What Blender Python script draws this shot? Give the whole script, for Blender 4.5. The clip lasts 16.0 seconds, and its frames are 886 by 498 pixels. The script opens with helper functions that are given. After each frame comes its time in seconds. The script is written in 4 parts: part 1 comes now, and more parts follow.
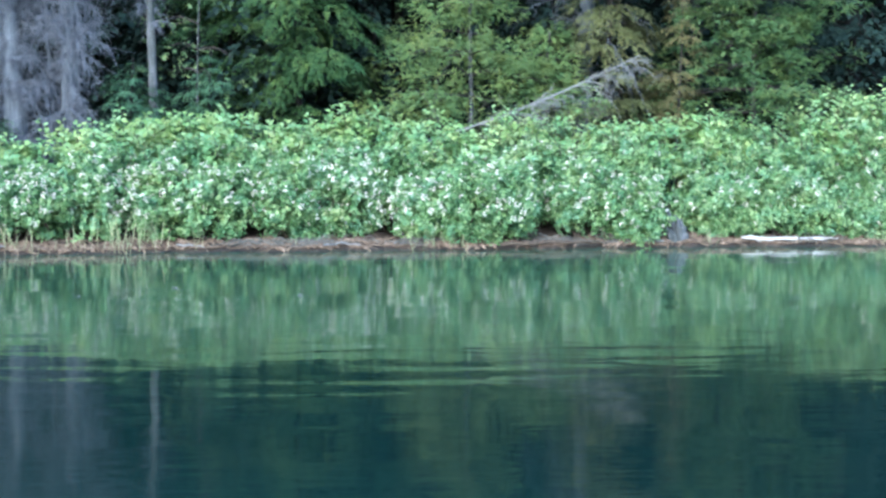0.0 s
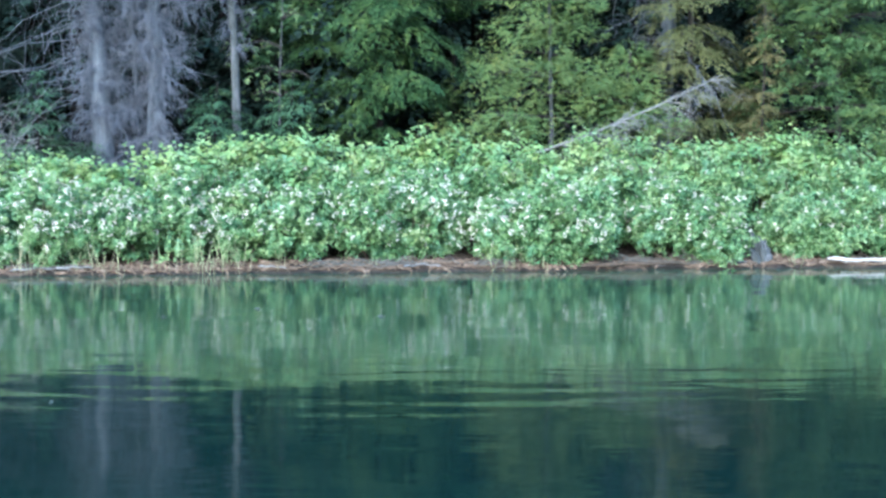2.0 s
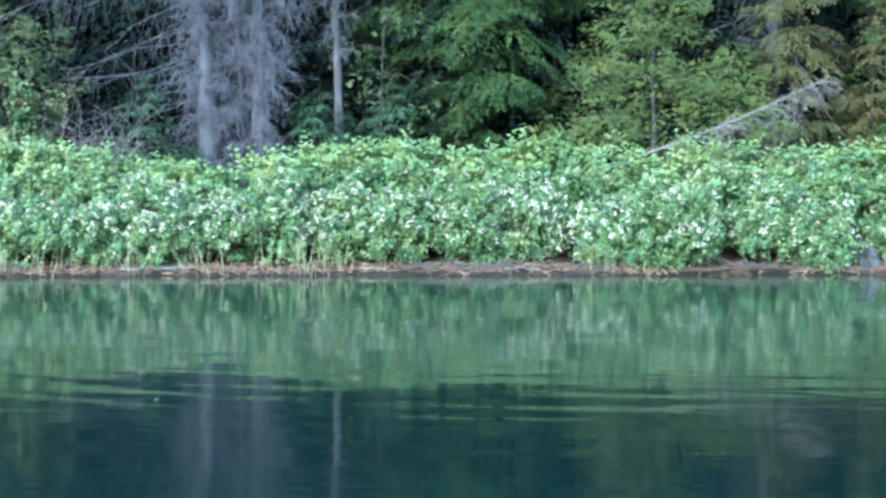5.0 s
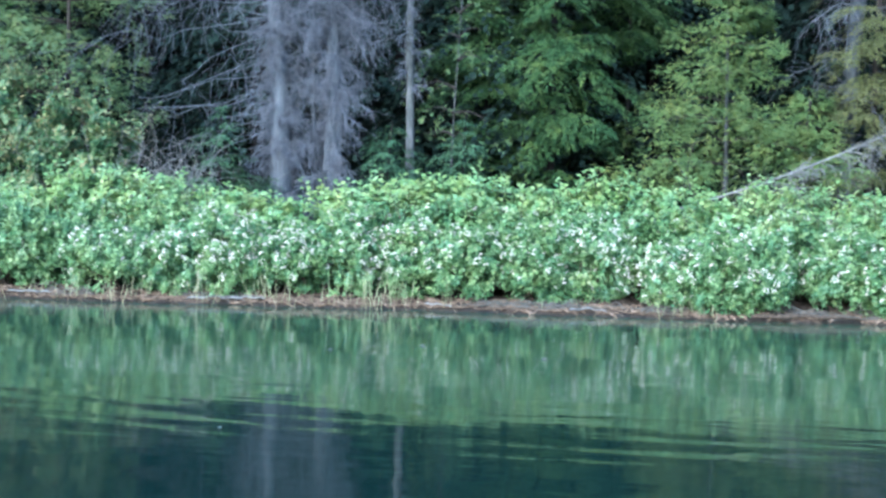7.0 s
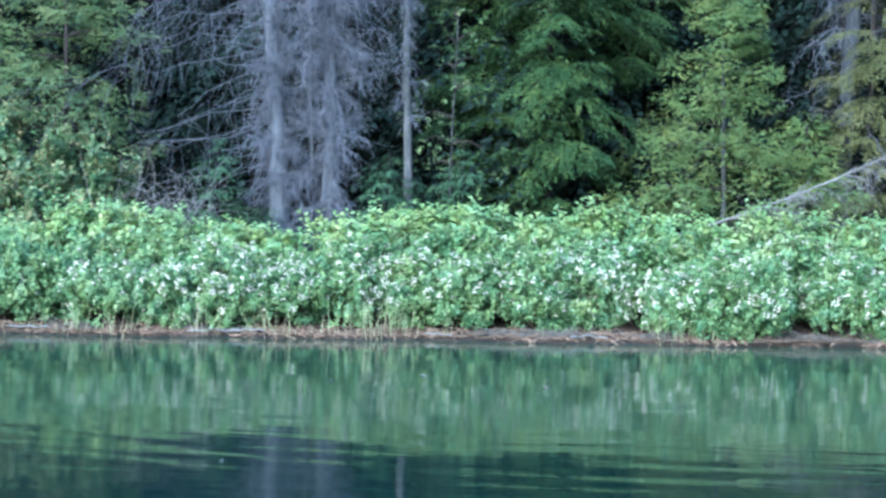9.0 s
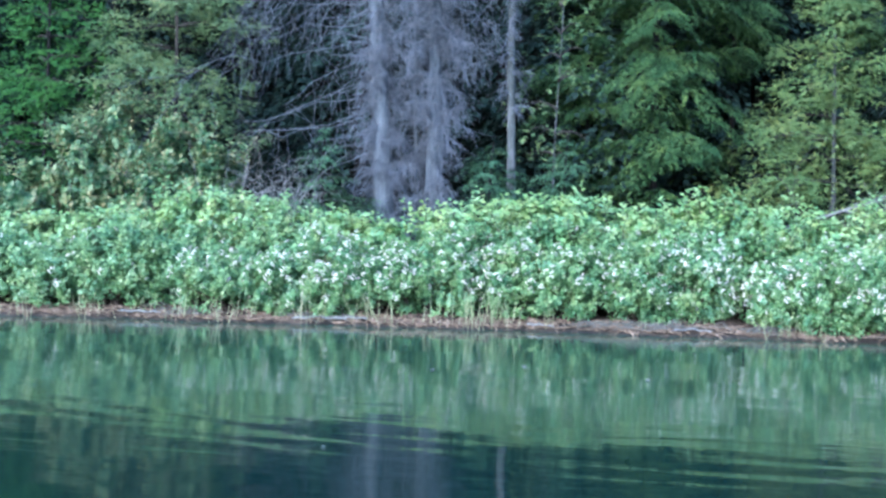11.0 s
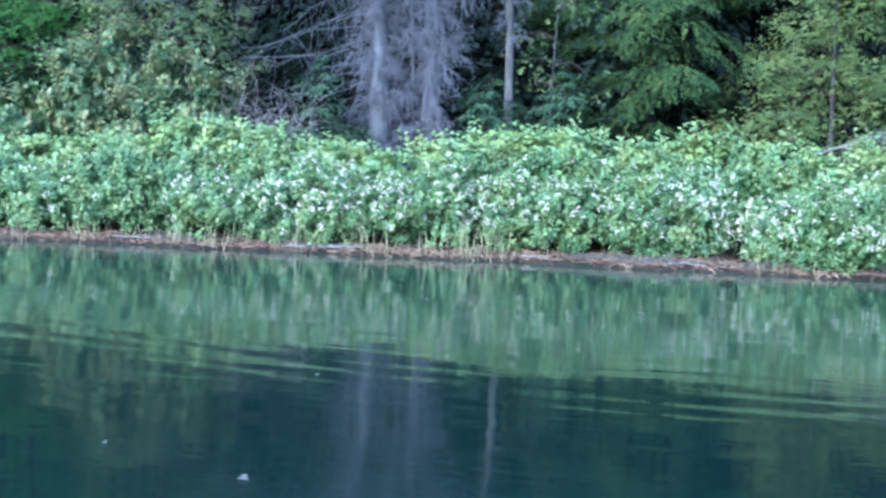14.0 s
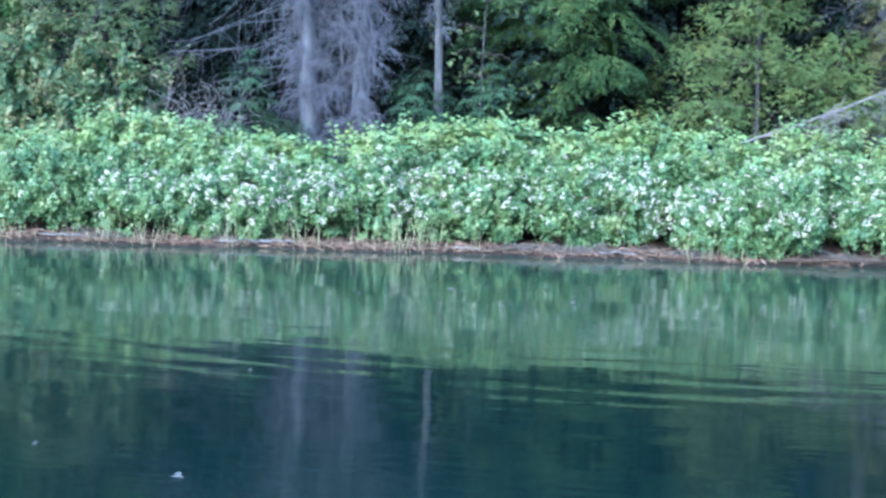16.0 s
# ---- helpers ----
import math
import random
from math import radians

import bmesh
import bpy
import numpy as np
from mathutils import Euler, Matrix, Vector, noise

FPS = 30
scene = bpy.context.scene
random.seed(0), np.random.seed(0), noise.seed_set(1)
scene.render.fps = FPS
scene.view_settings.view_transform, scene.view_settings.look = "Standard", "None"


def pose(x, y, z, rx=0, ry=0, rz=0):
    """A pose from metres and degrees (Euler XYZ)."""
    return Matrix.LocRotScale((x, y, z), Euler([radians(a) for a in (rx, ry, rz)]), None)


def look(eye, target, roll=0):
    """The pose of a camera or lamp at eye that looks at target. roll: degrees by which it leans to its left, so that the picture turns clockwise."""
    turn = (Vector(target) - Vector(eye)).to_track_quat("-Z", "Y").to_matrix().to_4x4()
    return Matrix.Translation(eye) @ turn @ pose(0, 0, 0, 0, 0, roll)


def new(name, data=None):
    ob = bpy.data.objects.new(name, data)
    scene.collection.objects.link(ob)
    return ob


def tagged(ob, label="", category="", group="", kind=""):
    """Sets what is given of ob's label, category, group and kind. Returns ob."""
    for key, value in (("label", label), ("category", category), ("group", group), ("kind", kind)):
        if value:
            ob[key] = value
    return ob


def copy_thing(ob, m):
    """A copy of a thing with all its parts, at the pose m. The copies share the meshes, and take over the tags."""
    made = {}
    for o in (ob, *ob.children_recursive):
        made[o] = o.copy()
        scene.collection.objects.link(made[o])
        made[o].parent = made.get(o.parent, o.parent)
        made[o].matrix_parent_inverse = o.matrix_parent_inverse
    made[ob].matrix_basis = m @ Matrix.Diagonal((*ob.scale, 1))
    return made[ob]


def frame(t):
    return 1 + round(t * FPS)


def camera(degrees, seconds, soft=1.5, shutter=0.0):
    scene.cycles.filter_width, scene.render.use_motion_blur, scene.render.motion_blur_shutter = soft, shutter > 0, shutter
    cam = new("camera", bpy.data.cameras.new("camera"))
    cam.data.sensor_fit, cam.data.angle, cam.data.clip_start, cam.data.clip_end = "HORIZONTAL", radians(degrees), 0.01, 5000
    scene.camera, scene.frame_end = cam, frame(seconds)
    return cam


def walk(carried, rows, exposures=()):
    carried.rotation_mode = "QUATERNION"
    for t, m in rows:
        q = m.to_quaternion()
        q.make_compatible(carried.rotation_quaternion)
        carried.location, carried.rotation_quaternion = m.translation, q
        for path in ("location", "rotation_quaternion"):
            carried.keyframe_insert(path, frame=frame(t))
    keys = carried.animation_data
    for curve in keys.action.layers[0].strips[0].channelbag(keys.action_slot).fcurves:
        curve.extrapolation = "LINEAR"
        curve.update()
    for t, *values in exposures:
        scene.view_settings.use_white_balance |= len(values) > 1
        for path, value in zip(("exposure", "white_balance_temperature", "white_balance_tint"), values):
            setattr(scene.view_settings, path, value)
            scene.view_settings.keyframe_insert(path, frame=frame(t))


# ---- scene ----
# The camera turns where it stands, on the near shore, 1.5 m over the water.
cam = camera(38.0, 16.0, soft=2.7)
EYE = (0.0, 0.0, 1.5)
TURNS = [
    (0.0, 85.557, -0.427, -4.997),
    (0.2, 85.508, -0.338, -4.425),
    (0.5, 85.589, -0.001, -3.853),
    (0.7, 85.703, 0.120, -3.434),
    (1.0, 85.990, 0.206, -2.900),
    (1.2, 86.125, 0.252, -2.581),
    (1.5, 86.324, 0.265, -2.187),
    (1.7, 86.402, 0.103, -1.899),
    (2.0, 86.479, -0.179, -1.445),
    (2.2, 86.446, -0.235, -1.134),
    (2.5, 86.417, -0.266, -0.788),
    (2.7, 86.454, -0.217, -0.666),
    (3.0, 86.418, -0.290, -0.437),
    (3.2, 86.292, -0.296, -0.244),
    (3.5, 86.124, -0.398, 0.029),
    (3.7, 86.093, -0.373, 0.268),
    (4.0, 85.853, -0.208, 1.002),
    (4.2, 85.743, 0.149, 1.466),
    (4.5, 86.331, 0.094, 2.072),
    (4.7, 86.448, 0.074, 2.389),
    (5.0, 86.593, -0.342, 3.011),
    (5.2, 86.588, -0.392, 4.362),
    (7.3, 88.357, -2.007, 6.096),
    (7.5, 88.515, -1.992, 6.164),
    (7.7, 88.860, -2.406, 6.127),
    (8.0, 88.645, -2.162, 6.339),
    (8.2, 88.760, -2.191, 6.434),
    (8.5, 89.093, -1.542, 6.321),
    (8.7, 89.315, -1.482, 6.186),
    (9.0, 89.496, -1.196, 6.023),
    (9.2, 89.248, -1.091, 6.752),
    (9.5, 88.462, -1.203, 8.215),
    (9.7, 87.775, -1.401, 9.335),
    (10.0, 87.971, -1.434, 10.316),
    (10.2, 88.991, -1.667, 10.522),
    (12.3, 88.261, -1.839, 10.494),
    (12.5, 87.840, -1.934, 10.391),
    (12.7, 87.716, -1.737, 10.679),
    (13.0, 87.210, -1.890, 10.609),
    (13.2, 86.864, -2.050, 10.585),
    (13.5, 86.273, -2.136, 10.404),
    (13.7, 85.853, -2.296, 10.317),
    (14.0, 85.852, -2.625, 10.420),
    (14.2, 86.132, -2.756, 10.121),
    (14.5, 86.079, -2.675, 9.784),
    (14.7, 86.164, -2.550, 9.496),
    (15.0, 86.141, -2.581, 9.179),
    (15.2, 85.995, -2.412, 8.971),
    (15.5, 85.644, -2.176, 8.616),
    (15.7, 85.341, -2.037, 8.236),
    (16.0, 85.631, -1.946, 7.351),
]
walk(cam, [(t, pose(*EYE, a, b, c)) for t, a, b, c in TURNS], [(0.0, 2.66, 5370, 8), (5.0, 2.66, 5340, 7.5), (9.0, 2.66, 5140, 9), (12.5, 2.68, 5010, 15), (16.0, 2.68, 5010, 17)])

# ---- light: an evening sky, the sun low behind the viewer and veiled ----
SUN_UP, SUN_TURN = 28.0, 202.0
world = bpy.data.worlds.new("sky")
scene.world = world
world.use_nodes = True
wn = world.node_tree.nodes
sky = wn.new("ShaderNodeTexSky")
sky.sky_type = "NISHITA"
sky.sun_disc = False
sky.sun_elevation = radians(SUN_UP)
sky.sun_rotation = radians(SUN_TURN)
wn["Background"].inputs["Strength"].default_value = 0.15
world.node_tree.links.new(sky.outputs[0], wn["Background"].inputs["Color"])
sun_data = bpy.data.lights.new("sun", "SUN")
sun_data.energy, sun_data.angle, sun_data.color = 0.95, radians(30), (1.0, 0.98, 0.94)
sun = new("sun", sun_data)
sa, se = radians(SUN_TURN), radians(SUN_UP)
sun_dir = Vector((math.sin(sa) * math.cos(se), math.cos(sa) * math.cos(se), math.sin(se)))
sun.matrix_world = look(sun_dir * 60, (0, 0, 0))


# ---- materials ----
def material(name):
    m = bpy.data.materials.new(name)
    m.use_nodes = True
    nt = m.node_tree
    return m, nt, nt.nodes["Principled BSDF"]


def node(nt, kind, **values):
    n = nt.nodes.new(kind)
    for key, value in values.items():
        n.inputs[key].default_value = value
    return n


def ramp(nt, fac, stops):
    n = nt.nodes.new("ShaderNodeValToRGB")
    els = n.color_ramp.elements
    while len(els) < len(stops):
        els.new(0.5)
    for el, (at, col) in zip(els, stops):
        el.position, el.color = at, (*col, 1)
    nt.links.new(fac, n.inputs["Fac"])
    return n.outputs["Color"]


def leaf_material(name, stops, rough=0.5, through_leaf=0.3, patch=0.9, gloss=0.35, drift=None, vary=0.36):
    """Leaves: each its own tone, drifting over the plant, and letting some light through."""
    m, nt, bsdf = material(name)
    geo = nt.nodes.new("ShaderNodeNewGeometry")
    big = node(nt, "ShaderNodeTexNoise", Scale=patch, Detail=3.0)
    nt.links.new(geo.outputs["Position"], big.inputs["Vector"])
    mix = nt.nodes.new("ShaderNodeMath")
    mix.operation = "MULTIPLY_ADD"
    mix.inputs[1].default_value = vary
    nt.links.new(geo.outputs["Random Per Island"], mix.inputs[0])
    half = nt.nodes.new("ShaderNodeMath")
    half.operation = "MULTIPLY"
    half.inputs[1].default_value = 0.5
    nt.links.new(big.outputs["Fac"], half.inputs[0])
    lift = nt.nodes.new("ShaderNodeMath")
    lift.inputs[1].default_value = (0.55 - vary) / 2
    nt.links.new(half.outputs[0], lift.inputs[0])
    nt.links.new(lift.outputs[0], mix.inputs[2])
    col = ramp(nt, mix.outputs[0], stops)
    if drift:
        sprig = node(nt, "ShaderNodeTexNoise", Scale=3.2, Detail=3.0, Roughness=0.6)
        nt.links.new(geo.outputs["Position"], sprig.inputs["Vector"])
        tone = nt.nodes.new("ShaderNodeMix")
        tone.data_type, tone.blend_type = "RGBA", "MULTIPLY"
        tone.inputs["Factor"].default_value = 1.0
        nt.links.new(col, tone.inputs["A"])
        nt.links.new(ramp(nt, sprig.outputs["Fac"], drift), tone.inputs["B"])
        col = tone.outputs["Result"]
    nt.links.new(col, bsdf.inputs["Base Color"])
    bsdf.inputs["Roughness"].default_value = rough
    bsdf.inputs["Specular IOR Level"].default_value = gloss
    tr = nt.nodes.new("ShaderNodeBsdfTranslucent")
    nt.links.new(col, tr.inputs["Color"])
    mx = nt.nodes.new("ShaderNodeMixShader")
    mx.inputs["Fac"].default_value = through_leaf
    nt.links.new(bsdf.outputs[0], mx.inputs[1])
    nt.links.new(tr.outputs[0], mx.inputs[2])
    nt.links.new(mx.outputs[0], nt.nodes["Material Output"].inputs["Surface"])
    return m


def rough_material(name, stops, scale=(6, 6, 1.2), fine=40.0, bump=0.02, rough=0.85, gloss=0.25):
    """Bark, wood and earth: broad patches, fine grain and relief."""
    m, nt, bsdf = material(name)
    geo = nt.nodes.new("ShaderNodeNewGeometry")
    sc = nt.nodes.new("ShaderNodeVectorMath")
    sc.operation = "MULTIPLY"
    sc.inputs[1].default_value = scale
    nt.links.new(geo.outputs["Position"], sc.inputs[0])
    big = node(nt, "ShaderNodeTexNoise", Scale=1.0, Detail=5.0, Roughness=0.65)
    nt.links.new(sc.outputs[0], big.inputs["Vector"])
    small = node(nt, "ShaderNodeTexNoise", Scale=fine / 6, Detail=4.0)
    nt.links.new(sc.outputs[0], small.inputs["Vector"])
    add = nt.nodes.new("ShaderNodeMath")
    add.operation = "MULTIPLY_ADD"
    add.inputs[1].default_value = 0.45
    nt.links.new(small.outputs["Fac"], add.inputs[0])
    scl = nt.nodes.new("ShaderNodeMath")
    scl.operation = "MULTIPLY_ADD"
    scl.inputs[1].default_value, scl.inputs[2].default_value = 1.1, -0.28
    nt.links.new(big.outputs["Fac"], scl.inputs[0])
    nt.links.new(scl.outputs[0], add.inputs[2])
    nt.links.new(ramp(nt, add.outputs[0], stops), bsdf.inputs["Base Color"])
    bp = node(nt, "ShaderNodeBump", Strength=0.8, Distance=bump)
    nt.links.new(add.outputs[0], bp.inputs["Height"])
    nt.links.new(bp.outputs[0], bsdf.inputs["Normal"])
    bsdf.inputs["Roughness"].default_value = rough
    bsdf.inputs["Specular IOR Level"].default_value = gloss
    return m


SHRUB = leaf_material("shrub_leaf", [(0.12, (0.022, 0.058, 0.020)), (0.42, (0.082, 0.168, 0.060)), (0.70, (0.186, 0.288, 0.128)), (0.92, (0.35, 0.425, 0.285))], gloss=0.34, through_leaf=0.26, vary=0.46, drift=[(0.34, (0.70, 0.88, 1.0)), (0.48, (0.96, 1.0, 0.96)), (0.58, (1.07, 1.02, 0.90)), (0.70, (1.16, 0.99, 0.86))])
SHRUB_TOP = leaf_material("crest_leaf", [(0.12, (0.07, 0.15, 0.04)), (0.5, (0.168, 0.286, 0.106)), (0.85, (0.31, 0.415, 0.21))], gloss=0.45, vary=0.42, drift=[(0.34, (0.72, 0.90, 1.0)), (0.48, (0.95, 1.0, 0.95)), (0.58, (1.10, 1.02, 0.84)), (0.70, (1.16, 0.98, 0.80))])
MIXED = leaf_material("mixed_shrub_leaf", [(0.12, (0.016, 0.050, 0.020)), (0.42, (0.066, 0.138, 0.056)), (0.62, (0.150, 0.215, 0.105)), (0.78, (0.225, 0.235, 0.130)), (0.92, (0.21, 0.150, 0.095))], vary=0.5, drift=[(0.38, (0.42, 0.60, 0.60)), (0.5, (0.95, 1.0, 0.9)), (0.62, (1.25, 1.02, 0.85)), (0.72, (1.5, 1.0, 0.8))])
FIR = leaf_material("fir_spray", [(0.2, (0.013, 0.038, 0.017)), (0.5, (0.040, 0.086, 0.032)), (0.82, (0.122, 0.178, 0.064))], through_leaf=0.25, patch=1.3, gloss=0.2, vary=0.3, drift=[(0.36, (0.60, 0.78, 0.80)), (0.50, (0.95, 1.0, 0.95)), (0.66, (1.5, 1.32, 1.0))])
# fir needles with the wood's shade and bluish haze mixed into the colour
FIR_SHADED = leaf_material("shade_tinted_fir_spray", [(0.2, (0.005, 0.012, 0.012)), (0.5, (0.012, 0.026, 0.021)), (0.85, (0.027, 0.047, 0.033))], through_leaf=0.12, gloss=0.12, rough=0.7)
FIR_BLUE = leaf_material("young_fir_spray", [(0.2, (0.022, 0.060, 0.034)), (0.6, (0.056, 0.115, 0.058)), (0.9, (0.115, 0.185, 0.088))], through_leaf=0.2, gloss=0.18)
YELLOW = leaf_material("yellow_green_spray", [(0.15, (0.032, 0.067, 0.026)), (0.5, (0.103, 0.162, 0.056)), (0.85, (0.224, 0.268, 0.112))], through_leaf=0.25, drift=[(0.36, (0.60, 0.75, 0.80)), (0.50, (0.95, 1.0, 0.95)), (0.66, (1.35, 1.1, 0.9))], gloss=0.18, vary=0.2)
OLIVE = leaf_material("olive_spray", [(0.15, (0.032, 0.060, 0.028)), (0.5, (0.096, 0.150, 0.064)), (0.85, (0.185, 0.235, 0.115))], through_leaf=0.25, drift=[(0.36, (0.60, 0.75, 0.80)), (0.50, (0.95, 1.0, 0.95)), (0.66, (1.35, 1.1, 0.9))], gloss=0.18, vary=0.2)
RUST = leaf_material("rusty_spray", [(0.15, (0.05, 0.06, 0.025)), (0.5, (0.10, 0.098, 0.04)), (0.85, (0.165, 0.125, 0.055))], through_leaf=0.2, gloss=0.18)
BRIGHT = leaf_material("bright_green_spray", [(0.15, (0.014, 0.056, 0.012)), (0.5, (0.036, 0.108, 0.022)), (0.85, (0.078, 0.168, 0.034))], through_leaf=0.15, drift=[(0.38, (0.55, 0.7, 0.8)), (0.52, (1.0, 1.0, 1.0)), (0.64, (1.2, 1.08, 1.0))], gloss=0.18, vary=0.12)
OCHRE = leaf_material("olive_brown_spray", [(0.15, (0.032, 0.050, 0.022)), (0.5, (0.094, 0.111, 0.044)), (0.85, (0.192, 0.190, 0.080))], through_leaf=0.25, gloss=0.18)
CEDAR = leaf_material("cedar_spray", [(0.15, (0.016, 0.039, 0.017)), (0.5, (0.058, 0.106, 0.037)), (0.85, (0.157, 0.206, 0.081))], through_leaf=0.25, drift=[(0.36, (0.60, 0.75, 0.80)), (0.50, (0.95, 1.0, 0.95)), (0.66, (1.35, 1.1, 0.9))], gloss=0.18, vary=0.2)
STRAW = leaf_material("grass_blade", [(0.2, (0.12, 0.19, 0.08)), (0.6, (0.24, 0.25, 0.14)), (0.9, (0.34, 0.30, 0.19))], through_leaf=0.2)
PETAL = leaf_material("white_petal", [(0.12, (0.270, 0.225, 0.171)), (0.35, (0.423, 0.405, 0.333)), (0.6, (0.576, 0.549, 0.477)), (0.9, (0.720, 0.684, 0.612))], vary=0.55, through_leaf=0.3, gloss=0.2)
STEM = rough_material("shrub_stem", [(0.3, (0.030, 0.024, 0.018)), (0.7, (0.095, 0.070, 0.050))], scale=(20, 20, 6))
# darker copy of the live bark, with shade put into its colour
SHADED_BARK = rough_material("shade_tinted_bark", [(0.3, (0.008, 0.008, 0.009)), (0.55, (0.018, 0.017, 0.017)), (0.8, (0.036, 0.034, 0.033))], gloss=0.06)
LIVE_BARK = rough_material("live_bark", [(0.3, (0.018, 0.015, 0.014)), (0.55, (0.045, 0.04, 0.036)), (0.8, (0.09, 0.082, 0.072))])
MOSSY = rough_material("mossy_grey_bark", [(0.25, (0.024, 0.030, 0.026)), (0.5, (0.056, 0.063, 0.064)), (0.8, (0.118, 0.122, 0.13))], scale=(9, 9, 2.5))
GREY = rough_material("grey_dead_wood", [(0.25, (0.028, 0.034, 0.042)), (0.5, (0.072, 0.085, 0.101)), (0.8, (0.152, 0.169, 0.189))], scale=(9, 9, 1.4))
TWIG = rough_material("grey_twig", [(0.25, (0.057, 0.065, 0.080)), (0.6, (0.113, 0.125, 0.148)), (0.9, (0.190, 0.202, 0.228))], scale=(9, 9, 9), bump=0.004)
GREYTWIG = rough_material("bleached_twig", [(0.25, (0.098, 0.101, 0.099)), (0.6, (0.178, 0.181, 0.177)), (0.9, (0.28, 0.282, 0.272))], scale=(9, 9, 9), bump=0.004)
BRUSH = rough_material("brown_brush", [(0.25, (0.058, 0.056, 0.048)), (0.6, (0.108, 0.105, 0.092)), (0.9, (0.185, 0.182, 0.162))], scale=(9, 9, 9), bump=0.004, gloss=0.06)
PALE = rough_material("bleached_wood", [(0.25, (0.14, 0.13, 0.118)), (0.5, (0.31, 0.30, 0.28)), (0.75, (0.47, 0.46, 0.44))], scale=(3, 14, 14))
EARTH = rough_material("bank_earth", [(0.2, (0.016, 0.013, 0.010)), (0.45, (0.044, 0.034, 0.026)), (0.7, (0.092, 0.067, 0.050)), (0.9, (0.165, 0.128, 0.100))], scale=(3.5, 3.5, 3.5), fine=60, bump=0.04, gloss=0.06)
# near-black tone that paints the shade under the bank's lip
BANK_SHADE = rough_material("bank_shade", [(0.2, (0.007, 0.006, 0.005)), (0.5, (0.018, 0.014, 0.011)), (0.85, (0.045, 0.033, 0.025))], scale=(5, 5, 5), fine=60, bump=0.015, rough=0.5)
LITTER = rough_material("dry_litter", [(0.2, (0.045, 0.032, 0.023)), (0.5, (0.12, 0.086, 0.060)), (0.8, (0.26, 0.205, 0.155))], scale=(12, 12, 12), bump=0.004, gloss=0.06)


def water_material():
    """Still dark green water: fine ripples, and the wide spreading rings of a fish's leap."""
    m, nt, bsdf = material("water")
    geo = nt.nodes.new("ShaderNodeNewGeometry")

    def layer(scale, detail, stretch):
        v = nt.nodes.new("ShaderNodeVectorMath")
        v.operation = "MULTIPLY"
        v.inputs[1].default_value = stretch
        nt.links.new(geo.outputs["Position"], v.inputs[0])
        n = node(nt, "ShaderNodeTexNoise", Scale=scale, Detail=detail, Roughness=0.5)
        nt.links.new(v.outputs[0], n.inputs["Vector"])
        return n.outputs["Fac"]

    def calc(op, a, b):
        n = nt.nodes.new("ShaderNodeMath")
        n.operation = op
        for i, v in enumerate((a, b)):
            if isinstance(v, (int, float)):
                n.inputs[i].default_value = v
            else:
                nt.links.new(v, n.inputs[i])
        return n.outputs[0]

    xyz = nt.nodes.new("ShaderNodeSeparateXYZ")
    nt.links.new(geo.outputs["Position"], xyz.inputs[0])
    fade = node(nt, "ShaderNodeMapRange")
    fade.inputs["From Min"].default_value, fade.inputs["From Max"].default_value = 2.6, 0.9
    nt.links.new(xyz.outputs["X"], fade.inputs["Value"])
    swell = layer(1.1, 1.0, (0.6, 1.0, 1.0))
    fine = layer(6.0, 1.5, (0.28, 1.0, 1.0))
    patch = layer(0.35, 2.0, (0.5, 1.0, 1.0))
    off = nt.nodes.new("ShaderNodeVectorMath")
    off.operation = "DISTANCE"
    off.inputs[1].default_value = (0.6, 20.0, 0.0)
    nt.links.new(geo.outputs["Position"], off.inputs[0])
    bent = layer(0.55, 1.0, (1.0, 1.0, 1.0))
    r = calc("ADD", off.outputs["Value"], calc("MULTIPLY", bent, 0.45))
    d = calc("SUBTRACT", r, 12.15)
    env = calc("POWER", 2.718, calc("MULTIPLY", calc("MULTIPLY", d, d), -0.75))
    ring = calc("MULTIPLY", calc("SINE", calc("MULTIPLY", calc("MULTIPLY", r, r), 0.57), 0), env)
    broken = layer(0.5, 3.0, (1.3, 2.0, 1.0))
    ring = calc("MULTIPLY", ring, calc("MINIMUM", calc("MAXIMUM", calc("MULTIPLY", calc("SUBTRACT", broken, 0.37), 5.0), 0.05), 1.3))
    ring = calc("MULTIPLY", ring, calc("ADD", calc("MULTIPLY", fade.outputs[0], 0.75), 0.25))
    mask = calc("MULTIPLY", calc("SUBTRACT", patch, 0.20), 1.6)
    h = calc("ADD", calc("MULTIPLY", swell, 0.0092), calc("MULTIPLY", calc("MULTIPLY", fine, mask), 0.0044))
    tiny = layer(15.0, 1.0, (0.55, 1.0, 1.0))
    h = calc("ADD", h, calc("MULTIPLY", calc("MULTIPLY", tiny, mask), 0.0010))
    h = calc("ADD", h, calc("MULTIPLY", calc("MULTIPLY", ring, patch), 0.0023))
    bp = node(nt, "ShaderNodeBump", Strength=1.0, Distance=1.0)
    nt.links.new(h, bp.inputs["Height"])
    nt.links.new(bp.outputs[0], bsdf.inputs["Normal"])
    # base colour greener and lighter towards the far bank, painting in reflection brightness
    far_lift = node(nt, "ShaderNodeMapRange")
    far_lift.inputs["From Min"].default_value, far_lift.inputs["From Max"].default_value = 8.0, 17.5
    nt.links.new(xyz.outputs["Y"], far_lift.inputs["Value"])
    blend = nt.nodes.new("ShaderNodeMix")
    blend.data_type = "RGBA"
    nt.links.new(far_lift.outputs[0], blend.inputs["Factor"])
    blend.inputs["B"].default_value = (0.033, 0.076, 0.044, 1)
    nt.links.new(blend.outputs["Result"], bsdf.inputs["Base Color"])
